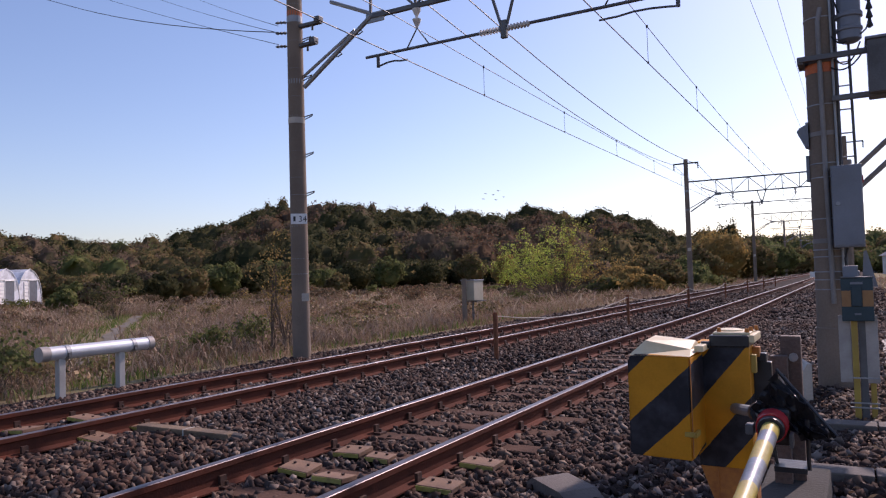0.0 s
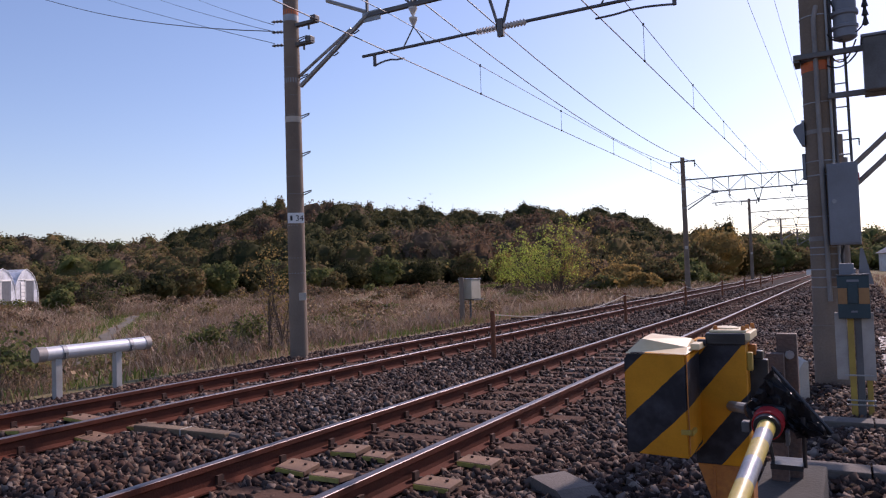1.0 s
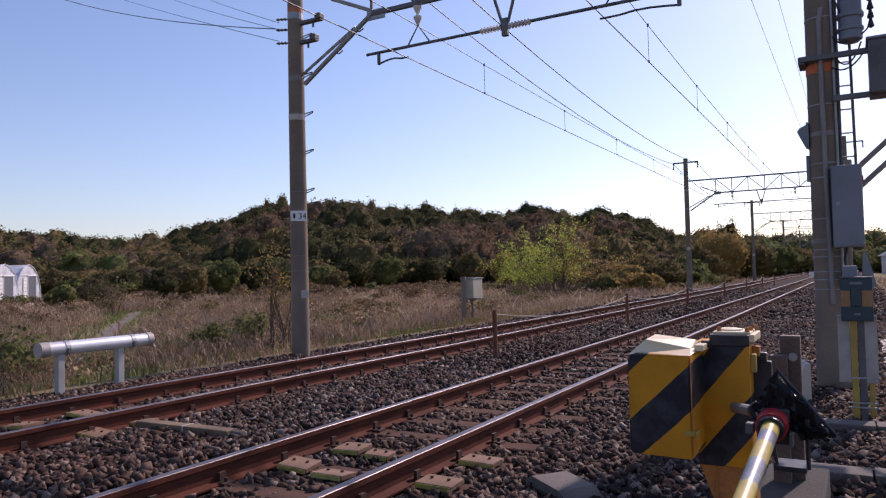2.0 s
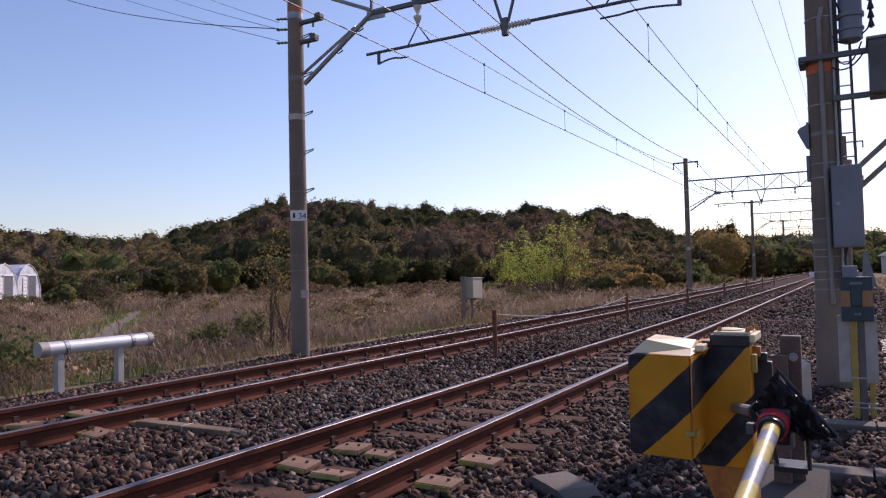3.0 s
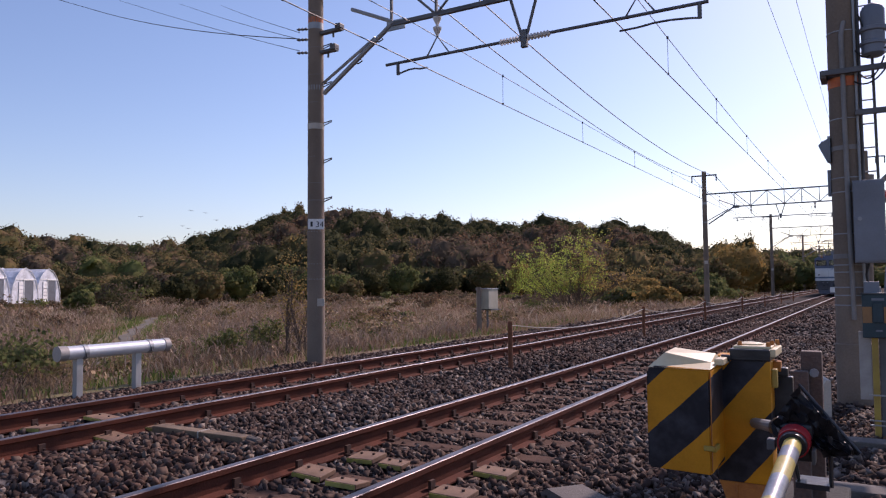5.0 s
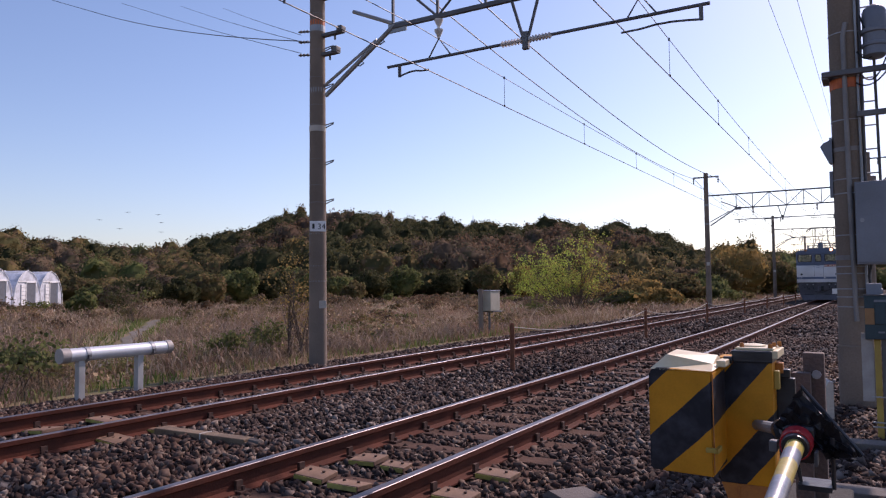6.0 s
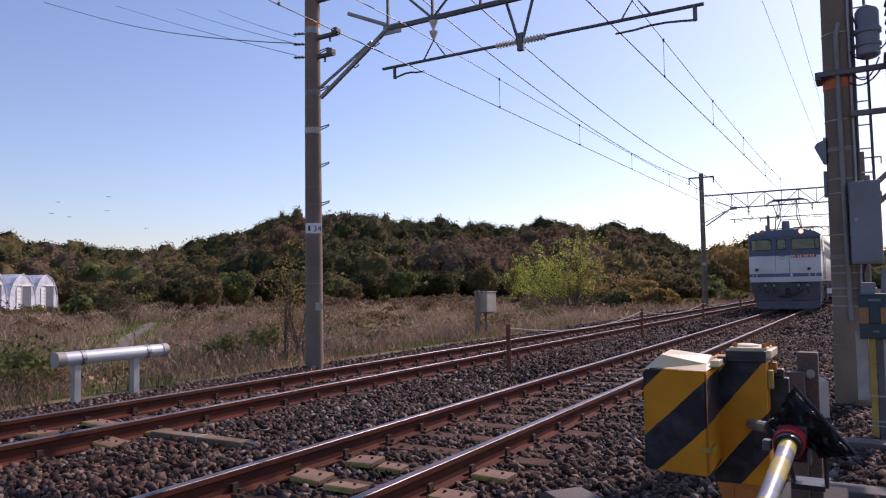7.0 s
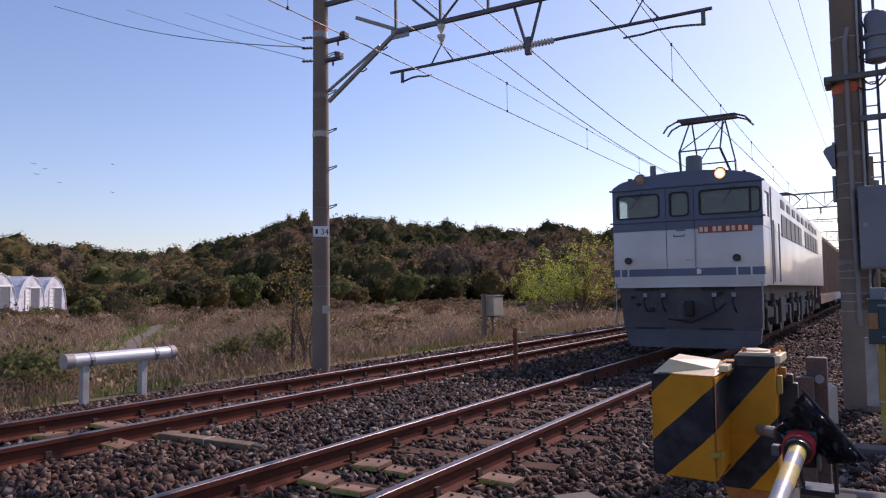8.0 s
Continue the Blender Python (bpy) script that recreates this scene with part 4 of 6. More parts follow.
    part("shaft", nrod((-0.425, y1, 0.84), (-0.235, 2.42, 0.93), 0.02, None, 12), M["steel"], g)
    part("shaft_collar", nrod((-0.30, 2.62, 0.899), (-0.285, 2.57, 0.907), 0.035, None, 12), M["black"], g)
    # arm in bands, and its root
    a = Vector((-0.232, 2.3, 0.913))
    d = Vector((-0.006, -1.0, -0.073)).normalized()
    arm = part("barrier_arm", nrod(a - d * 0.08, a + d * 5.6, 0.014, 0.01, 12), M["silver"], g, "round barrier arm with yellow and silver bands")
    part("end_ring", nrod(a + d * -0.06, a + d * -0.004, 0.045, 0.042, 24), M["red"], arm, "red plastic ring", smooth=True)
    part("end_ring", nrod(a + d * -0.01, a + d * 0.014, 0.039, 0.035, 24), M["black"], arm, "black rubber ring", smooth=True)
    u, i = 0.005, 0
    for l in (0.085, 0.1, 0.15, *([0.17] * 30)):
        part("band", nrod(a + d * u, a + d * (u + l), max(0.0125, 0.0248 - 0.0058 * u), max(0.0125, 0.0248 - 0.0058 * (u + l)), 24), M["armyellow"] if i % 2 == 0 else M["silver"], arm,
             "pale yellow band" if i % 2 == 0 else "silver reflective band", smooth=True)
        u += l
        i += 1
    # crumpled black sheet over the joint, and the frame under it
    s = part("joint_cover", bmesh.new(), M["black"], g, "crumpled glossy black sheet over the arm joint")
    bm = bmesh.new()
    rows, cols = 14, 12
    grid = []
    A, B, C, D = Vector((-0.222, 2.42, 1.066)), Vector((-0.066, 2.38, 0.885)), Vector((-0.312, 2.4, 0.94)), Vector((-0.165, 2.38, 0.865))
    for r in range(rows + 1):
        row = []
        for c in range(cols + 1):
            p = A.lerp(B, r / rows).lerp(C.lerp(D, r / rows), c / cols)
            k = 0.05 * noise.fractal(p * 17, 1.0, 2.0, 4) + 0.035 * abs(math.sin(c * 1.1 + r * 0.4)) * (0.3 + c / cols)
            row.append(bm.verts.new(p + Vector((0.4, -0.8, 0.3)) * k))
        grid.append(row)
    for r in range(rows):
        for c in range(cols):
            bm.faces.new((grid[r][c], grid[r][c + 1], grid[r + 1][c + 1], grid[r + 1][c]))
    bmesh.ops.solidify(bm, geom=bm.faces[:], thickness=0.006)
    bm.to_mesh(s.data)
    bm.free()
    part("cover_rail", nrod(A + Vector((0.0, 0.0, 0.004)), B + Vector((0.0, 0.0, 0.004)), 0.005, None, 8), M["black"], g)
    part("arm_root", nbox(-0.275, -0.185, 2.37, 2.46, 0.85, 0.96, bevel=0.012), M["black"], g)
    part("arm_bracket", nbox(-0.305, -0.282, 2.33, 2.37, 0.885, 0.915, bevel=0.003), M["darksteel"], g, "worn steel bracket")
    part("arm_bracket", nbox(-0.185, -0.176, 2.3, 2.36, 0.86, 0.9, bevel=0.002), M["darksteel"], g, "worn steel bracket")
    part("hanger_frame", path_rod(bmesh.new(), [(-0.142, 2.38, 0.93), (-0.142, 2.38, 0.787), (-0.225, 2.38, 0.79), (-0.235, 2.38, 0.85)], 0.007), M["black"], g)
    part("hanger_tray", nbox(-0.232, -0.145, 2.34, 2.44, 0.782, 0.797), M["black"], g)
    # rusted posts behind
    for x, y, h, w in ((-0.288, 3.9, 1.045, 0.045), (-0.336, 3.82, 0.957, 0.038)):
        p = thing("steel_post", x, y, 0.0, "rust-brown steel post with a bright bolt behind the machine", "post", "rusted posts")
        bm = bmesh.new()
        box(bm, -w, w, -0.035, 0.035, 0, h, bevel=0.006)
        part("post", bm, M["rustpost"], p)
        part("bolt", nrod((0.012, -0.05, h - 0.1), (0.012, -0.03, h - 0.1), 0.021, None, 8), M["steel"] if h > 1 else M["black"], p)


# ---- train ----
LOCO_X, LOCO_W, LOCO_L = -3.23, 1.41, 15.7


def window(parent, poly, y, name="window", label=""):
    w = part(name, prism(bmesh.new(), poly, y - 0.012, y + 0.03), M["glass"], parent, label)
    return w


def rounded(x0, x1, z0, z1, r, n=4):
    """Corners of a rounded oblong, as (x, z) pairs."""
    out = []
    for cx, cz, a0 in ((x1 - r, z1 - r, 0), (x0 + r, z1 - r, 90), (x0 + r, z0 + r, 180), (x1 - r, z0 + r, 270)):
        for k in range(n + 1):
            a = radians(a0 + 90 * k / n)
            out.append((cx + r * math.cos(a), cz + r * math.sin(a)))
    return out


def frame_bar(parent, x0, x1, z0, z1, y, t=0.03):
    """A rubber frame: a rounded ring that also fills the square corners of the opening behind it."""
    inner, outer = rounded(x0, x1, z0, z1, 0.07), rounded(x0 - t, x1 + t, z0 - t, z1 + t, 0.08)
    bm = bmesh.new()
    n = len(inner)
    rings = [[bm.verts.new((x, yy, z)) for x, z in p] for p, yy in ((outer, y + 0.002), (outer, y - 0.02), (inner, y - 0.02), (inner, y + 0.03))]
    for a, b in zip(rings, rings[1:]):
        for k in range(n):
            bm.faces.new((a[k], a[(k + 1) % n], b[(k + 1) % n], b[k]))
    return part("window_frame", bm, M["rubber"], parent, "black rubber window frame")


def build_loco():
    """Front at y = 0, running towards -y; heights above the plan's level."""
    L = thing("electric_locomotive", LOCO_X, 14.4, 0, "slate blue and white electric locomotive with raised pantograph and lit headlamp", "locomotive")
    W, N = LOCO_W, LOCO_L
    # shell: lower walls, with openings left free in the cab front above them
    low = bmesh.new()
    box(low, -W, W, 0.0, N, 1.43, 2.54, bevel=0.03)
    part("lower_body", low, M["loco_white"], L, "white lower body", smooth=True)
    part("waist_stripe", nbox(-W - 0.004, W + 0.004, -0.004, 0.16, 1.63, 1.775), M["loco_blue"], L, "blue band")
    for x0, x1 in ((-1.28, -1.25), (-1.13, -1.1), (0.92, 0.95), (1.17, 1.2)):
        part("stripe_gap", nbox(x0, x1, -0.008, 0.0, 1.62, 1.785), M["loco_white"], L)
    part("lower_lip", nbox(-W - 0.006, W + 0.006, -0.02, 0.1, 1.41, 1.445, bevel=0.006), M["loco_white"], L)
    # cab front above the waist: posts and lintel round three windows
    zs, ze = 2.54, 3.42
    w_open = ((-1.31, -0.48, 2.8, 3.25), (-0.26, 0.085, 2.8, 3.25), (0.3, 1.37, 2.8, 3.25))
    bm = bmesh.new()
    box(bm, -W, W, 0.0, 0.07, zs, 2.8)
    box(bm, -W, W, 0.0, 0.07, 3.25, ze)
    for x0, x1 in ((-W, -1.31), (-0.48, -0.26), (0.085, 0.3), (1.37, W)):
        box(bm, x0, x1, 0.0, 0.07, 2.8, 3.25)
    part("cab_front", bm, M["loco_blue"], L, "slate blue cab front")
    for x0, x1, z0, z1 in w_open:
        win = part("windscreen", nbox(x0, x1, 0.03, 0.045, z0, z1), M["glass"], L)
        frame_bar(win, x0 + 0.01, x1 - 0.01, z0 + 0.01, z1 - 0.01, 0.0)
        if x1 > 1:
            part("window_bar", nbox(1.18, 1.215, -0.018, 0.028, z0 + 0.01, z1 - 0.01), M["rubber"], win)
        if x1 - x0 > 0.5:
            xm = (x0 + x1) / 2
            part("wiper", nrod((xm + 0.1, -0.03, z1 + 0.06), (xm - 0.12, -0.03, z0 + 0.2), 0.008, None, 5), M["rubber"], win)
    part("door_step_rail", path_rod(bmesh.new(), [(-0.2, -0.01, 2.44), (-0.2, -0.045, 2.4), (0.0, -0.045, 2.4), (0.0, -0.01, 2.44)], 0.01), M["loco_blue"], L)
    part("jumper_cover", nbox(-0.16, 0.02, -0.015, 0.0, 2.5, 2.53, bevel=0.004), M["loco_roof"], L)
    part("lamp_iron", nbox(0.02, 0.1, -0.02, 0.0, 1.93, 1.945), M["steel"], L)
    for sx in (-1, 1):
        part("corner_handrail", nrod((sx * (W - 0.05), -0.04, 1.5), (sx * (W - 0.05), -0.04, 0.62), 0.014, None, 6), M["steel"], L)
    part("gutter", nbox(-W - 0.05, W + 0.05, -0.04, 0.03, 2.7, 2.725, bevel=0.005), M["loco_blue"], L)
    part("visor", nbox(-W - 0.05, W + 0.05, -0.05, 0.05, 3.36, 3.39, bevel=0.008), M["loco_blue"], L)
    part("cab_door_seam", nbox(-0.351, -0.341, -0.005, 0.01, 1.8, 3.4), M["rubber"], L)
    part("cab_door_seam", nbox(0.184, 0.194, -0.005, 0.01, 1.8, 3.4), M["rubber"], L)
    part("door_handrail", path_rod(bmesh.new(), [(0.2, -0.03, 2.5), (0.2, -0.05, 1.8), (0.34, -0.05, 1.72)], 0.012), M["steel"], L)
    part("cab_back", nbox(-W + 0.05, W - 0.05, 1.9, 1.95, 2.54, 3.35), M["cabin"], L)
    part("cab_desk", nbox(-W + 0.1, W - 0.1, 0.2, 0.7, 2.54, 2.74, bevel=0.03), M["cabin"], L)
    # sides above the waist
    for s in (-1, 1):
        x0, x1 = (W - 0.06, W) if s > 0 else (-W, -W + 0.06)
        bm = bmesh.new()
        for a, b, c, d in ((0.07, 0.3, 2.54, 3.42), (0.3, 0.95, 2.54, 2.75), (0.3, 0.95, 3.22, 3.42), (0.95, N, 2.54, 3.42)):
            box(bm, x0, x1, a, b, c, d)
        part("side_wall", bm, M["loco_white"], L, "white side wall")
        part("side_window", nbox(x0 + 0.02, x1 - 0.02, 0.3, 0.95, 2.75, 3.22), M["glass"], L)
        dr = part("cab_side_door", nbox(s * W - 0.01, s * W + 0.012, 1.2, 1.85, 1.5, 3.3, bevel=0.006), M["loco_white"], L)
        part("door_frame", nbox(s * W - 0.01, s * W + 0.016, 1.12, 1.2, 1.46, 3.36), M["loco_roof"], dr)
        for yy in (1.05, 1.95):
            part("handrail", nrod((s * (W + 0.05), yy, 1.5), (s * (W + 0.05), yy, 2.7), 0.016, None, 8), M["steel"], dr)
        for k in range(5):
            part("louvre", nbox(s * W - 0.01, s * W + 0.014, 2.9 + k * 0.95, 3.72 + k * 0.95, 2.5, 2.98, bevel=0.006), M["louvre"], L)
            part("louvre", nbox(s * W - 0.01, s * W + 0.014, 8.6 + k * 0.95, 9.42 + k * 0.95, 2.5, 2.98, bevel=0.006), M["louvre"], L)
        for k in range(9):
            part("clerestory", nbox(s * W - 0.01, s * W + 0.013, 2.9 + k * 1.18, 3.55 + k * 1.18, 3.12, 3.3), M["cabin"], L)
    # roof
    prof = [(-W, 3.36), (-W + 0.02, 3.43), (-1.22, 3.53), (-0.88, 3.6), (-0.4, 3.65), (0, 3.665), (0.4, 3.65), (0.88, 3.6), (1.22, 3.53), (W - 0.02, 3.43), (W, 3.36)]
    bm = prism(bmesh.new(), prof, 0.0, N)
    part("roof", bm, M["loco_roof"], L, "grey arched roof", smooth=True)
    part("roof_brow", prism(bmesh.new(), [(x * 1.002, z + 0.001) for x, z in prof], -0.012, 0.1), M["loco_blue"], L, smooth=True)
    for x, on in ((-0.83, False), (0.69, True)):
        h = part("headlamp", lathe(bmesh.new(), [(0.1, 0.3), (0.118, 0.05), (0.122, 0.0), (0.105, -0.004)], pose(x, -0.02, 3.555, -90, 0, 0), 20), M["loco_blue"], L, smooth=True)
        # the left lens is unlit; colour and slight emission give it a glint
        part("lens", lathe(bmesh.new(), [(0.062 if on else 0.085, 0.0), (0.055, -0.015), (0.03, -0.03)], pose(x, -0.03, 3.555, -90, 0, 0), 20), M["lamp_on"] if on else M["lamp_glint"], h,
             "glowing warm headlamp lens" if on else "unlit headlamp lens with an orange glint in its colour")
        if on:
            # added ring that stands for the lamp's orange halo
            part("bloom_ring", lathe(bmesh.new(), [(0.098, 0.0), (0.095, -0.004)], pose(x, -0.025, 3.555, -90, 0, 0), 20), M["lamp_bloom"], h, "glowing ring for the headlamp's warm bloom")
    part("roof_vent", lathe(bmesh.new(), [(0.17, 0.0), (0.16, 0.42), (0.14, 0.45)], pose(0.03, 0.9, 3.64), 16), M["loco_roof"], L, smooth=True)
    part("whistle", nrod((-0.7, 0.5, 3.6), (-0.7, 0.5, 3.9), 0.06, None, 10), M["loco_roof"], L)
    part("horn", nrod((-1.15, 0.4, 3.5), (-1.15, 0.4, 3.66), 0.035, 0.05, 10), M["rubber"], L)
    part("roof_antenna", nrod((1.0, 0.8, 3.55), (1.0, 0.8, 3.7), 0.06, 0.03, 10), M["rubber"], L)
    part("roof_rail", path_rod(bmesh.new(), [(-0.2, 0.75, 3.66), (-0.2, 0.7, 3.76), (-0.08, 0.7, 3.76)], 0.012), M["darksteel"], L)
    part("roof_rail", path_rod(bmesh.new(), [(0.28, 0.7, 3.72), (0.45, 0.7, 3.74), (0.55, 0.75, 3.65)], 0.012), M["darksteel"], L)
    for yy in (4.5, 7.5, 10.5):
        part("roof_case", nbox(-0.7, 0.7, yy, yy + 1.6, 3.62, 3.8, bevel=0.03), M["loco_roof"], L)
    for yy, top in ((2.6, 5.2), (13.0, 4.6)):
        build_pantograph(L, yy, top)
    # number board with plain bars, tail lamps, fittings
    nb = part("number_board", nbox(0.262, 1.226, -0.012, 0.0, 2.44, 2.575, bevel=0.003), M["numred"], L, "red number board with cream figures as bars")
    for i, x in enumerate((0.285, 0.375, 0.525, 0.62, 0.765, 0.865, 0.98, 1.09)):
        part("figure_bar", nbox(x, x + 0.062, -0.0165, -0.012, 2.462, 2.553), M["numfig"], nb)
    for x in (-1.105, 0.94):
        t = part("tail_lamp", nrod((x, -0.06, 1.95), (x, 0.01, 1.95), 0.068, None, 18), M["rubber"], L, "black tail lamp housing")
        part("tail_lens", nrod((x, -0.066, 1.95), (x, -0.058, 1.95), 0.05, None, 16), M["black"], t)
    part("coupling_hook", nbox(0.22, 0.3, -0.06, 0.0, 1.66, 1.76, bevel=0.01), M["white"], L)
    # lower front: buffer plate, coupler, hoses, plough
    part("buffer_plate", prism(bmesh.new(), [(-1.24, 0.62), (1.32, 0.62), (1.36, 1.41), (-1.34, 1.41)], 0.08, 0.22), M["loco_skirt"], L)
    part("front_step", nbox(-1.24, 1.32, -0.06, 0.3, 0.6, 0.635), M["loco_skirt"], L)
    part("plough", prism(bmesh.new(), [(-1.05, 0.255), (1.1, 0.255), (1.3, 0.36), (1.33, 0.615), (-1.2, 0.615), (-1.15, 0.36)], -0.05, 0.1), M["loco_plow"], L, "dusty blue-grey plough")
    cp = part("coupler", nbox(-0.1, 0.12, -0.32, 0.1, 0.88, 1.12, bevel=0.03), M["loco_skirt"], L)
    part("knuckle", nbox(0.03, 0.2, -0.42, -0.2, 0.86, 1.16, bevel=0.04), M["rubber"], cp)
    part("coupler_frame", nbox(-0.16, 0.06, 0.0, 0.1, 0.8, 1.15, bevel=0.02), M["loco_plow"], L)
    for x0, x1 in ((-0.95, -0.4), (0.25, 0.85)):
        part("step_slot", nbox(x0, x1, -0.062, -0.02, 0.6, 0.635), M["rubber"], L)
    for x, z, r in ((-1.05, 1.22, 0.03), (-0.95, 1.08, 0.035), (-0.68, 0.98, 0.045), (0.62, 1.3, 0.04)):
        part("pipe_end", nrod((x, 0.0, z), (x, 0.1, z), r, None, 10), M["rubber"], L)
    part("receptacle", nbox(-1.0, -0.55, 0.02, 0.1, 1.36, 1.42, bevel=0.01), M["rubber"], L)
    part("receptacle", nbox(0.28, 0.85, 0.02, 0.1, 1.36, 1.42, bevel=0.01), M["rubber"], L)
    part("coupler_lever", path_rod(bmesh.new(), [(-0.35, -0.02, 0.8), (0.1, -0.08, 0.74), (0.55, -0.02, 0.95), (0.7, 0.05, 1.1)], 0.015), M["rubber"], L)
    for x in (-0.8, -0.45, 0.5, 0.85):
        part("air_hose", path_rod(bmesh.new(), [(x, 0.05, 1.25), (x, -0.08, 1.15), (x + 0.03, -0.08, 1.02), (x + 0.05, 0.0, 0.94)], 0.018, 7), M["rubber"], L)
        part("hose_cock", nbox(x - 0.03, x + 0.05, -0.02, 0.06, 1.22, 1.3, bevel=0.01), M["steel"], L)
    # underframe and bogies
    part("underframe", nbox(-1.1, 1.1, 0.3, N - 0.3, 1.1, 1.43), M["loco_skirt"], L)
    wheels = []
    for yc in (2.6, 7.85, 13.1):
        b = part("bogie", nbox(-1.0, 1.0, yc - 1.5, yc + 1.5, 0.75, 1.0, bevel=0.03), M["loco_skirt"], L, "dark grimy bogie frame")
        for s in (-1, 1):
            part("side_frame", nbox(s * 1.05 - 0.06, s * 1.05 + 0.06, yc - 1.75, yc + 1.75, 0.72, 0.98, bevel=0.03), M["loco_skirt"], b)
            for dy in (-1.2, 1.2):
                part("axle_box", nbox(s * 1.08 - 0.08, s * 1.08 + 0.08, yc + dy - 0.17, yc + dy + 0.17, 0.55, 0.95, bevel=0.03), M["wheel"], b)
                part("spring", lathe(bmesh.new(), [(0.09, 0), (0.1, 0.06), (0.08, 0.12), (0.1, 0.18), (0.08, 0.24), (0.09, 0.3)], pose(s * 1.1, yc + dy * 0.6, 0.95), 12), M["wheel"], b)
            part("sand_pipe", nrod((s * 1.12, yc - 1.7, 1.2), (s * 1.0, yc - 1.75, 0.3), 0.02, None, 6), M["steel"], b)
            part("brake_rod", nrod((s * 1.15, yc - 0.5, 1.15), (s * 1.12, yc - 0.35, 0.5), 0.03, None, 8), M["wheel"], b)
        for dy in (-1.2, 1.2):
            bm = bmesh.new()
            rod(bm, (-0.75, 0, 0), (0.75, 0, 0), 0.08, None, 10)
            for s in (-1, 1):
                rod(bm, (s * 0.54, 0, 0), (s * 0.66, 0, 0), 0.555, None, 28)
                for k in range(6):
                    c, q = math.cos(k * math.tau / 6), math.sin(k * math.tau / 6)
                    box(bm, s * 0.66 - 0.01, s * 0.66 + 0.012, c * 0.3 - 0.06, c * 0.3 + 0.06, q * 0.3 - 0.06, q * 0.3 + 0.06)
            w = part("wheelset", bm, M["wheel"], L)
            wheels.append((w, yc + dy))
    for yy in (5.2, 10.4):
        part("underfloor_case", nbox(-1.15, 1.15, yy - 0.45, yy + 0.45, 0.55, 1.15, bevel=0.03), M["loco_skirt"], L)
    return L, wheels


def build_pantograph(L, yc, top):
    p = part("pantograph", nbox(-0.75, 0.75, yc - 0.8, yc + 0.8, 3.72, 3.78, bevel=0.01), M["darksteel"], L, "dark tubular pantograph raised to the wire")
    for sx in (-0.7, 0.7):
        for sy in (-0.7, 0.7):
            part("roof_insulator", insulator(bmesh.new(), (sx, yc + sy, 3.58), (sx, yc + sy, 3.76), 2, 0.06), M["porcelain"], p)
    mid, hi = 4.35, top - 0.05
    for s in (-1, 1):
        for sy in (-1, 1):
            part("lower_arm", nrod((s * 0.55, yc + sy * 0.25, 3.8), (s * 0.42, yc + sy * 0.95, mid), 0.026, None, 8), M["darksteel"], p)
            part("upper_arm", nrod((s * 0.42, yc + sy * 0.95, mid), (s * 0.36, yc + sy * 0.12, hi), 0.018, None, 8), M["darksteel"], p)
    for sy in (-1, 1):
        part("cross_tube", nrod((-0.42, yc + sy * 0.95, mid), (0.42, yc + sy * 0.95, mid), 0.016, None, 8), M["darksteel"], p)
        part("cross_brace", nrod((-0.42, yc + sy * 0.95, mid), (0.36, yc + sy * 0.12, hi), 0.012, None, 6), M["darksteel"], p)
        bm = bmesh.new()
        y = yc + sy * 0.2
        path_rod(bm, [(-0.94, y, hi - 0.2), (-0.84, y, hi - 0.06), (-0.64, y, hi + 0.03), (0.64, y, hi + 0.05), (0.82, y, hi - 0.02), (0.94, y, hi - 0.16)], 0.022, 8)
        part("collector_bow", bm, M["darksteel"], p)
    part("collector_strip", nbox(-0.62, 0.62, yc - 0.22, yc + 0.22, hi + 0.05, hi + 0.085, bevel=0.01), M["louvre"], p)


def build_wagons():
    made = []
    for i in range(6):
        y0 = LOCO_L + 0.9 + i * 20.4
        w = thing("container_wagon", LOCO_X, 14.4 + y0, 0, "flat container wagon behind the locomotive", "wagon", "train wagons")
        part("deck", nbox(-1.2, 1.2, 0.2, 19.4, 0.85, 1.05, bevel=0.02), M["loco_skirt"], w)
        for s in (-1, 1):
            part("side_sill", nbox(s * 1.2 - 0.05, s * 1.2 + 0.05, 0.0, 19.6, 0.75, 1.08, bevel=0.01), M["box_brown"], w)
        for yc in (2.6, 17.0):
            b = part("bogie", nbox(-0.95, 0.95, yc - 1.2, yc + 1.2, 0.5, 0.8, bevel=0.03), M["loco_skirt"], w)
            for dy in (-0.95, 0.95):
                part("wheelset", nrod((-0.66, yc + dy, 0.62), (0.66, yc + dy, 0.62), 0.43, None, 20), M["wheel"], b)
        part("end_rail", path_rod(bmesh.new(), [(-1.1, 0.05, 1.0), (-1.1, 0.05, 1.5), (1.1, 0.05, 1.5), (1.1, 0.05, 1.0)], 0.02), M["white"], w)
        made.append((w, y0))
        for k in range(5):
            ya = y0 + 0.4 + k * 3.8
            c = thing("freight_container", LOCO_X, 14.4 + ya, 1.06, "maroon corrugated freight container on a wagon", "container", "freight containers")
            part("shell", nbox(-1.2, 1.2, 0.0, 3.65, 0.0, 2.45, bevel=0.02), M["box_brown"], c)
            for s in (-1, 1):
                for r in range(8):
                    part("rib", nbox(s * 1.2 - 0.01, s * 1.2 + 0.025, 0.2 + r * 0.44, 0.32 + r * 0.44, 0.1, 2.3), M["box_brown"], c)
            made.append((c, ya))
    return made

# ---- vegetation ----
RNG = np.random.default_rng(11)


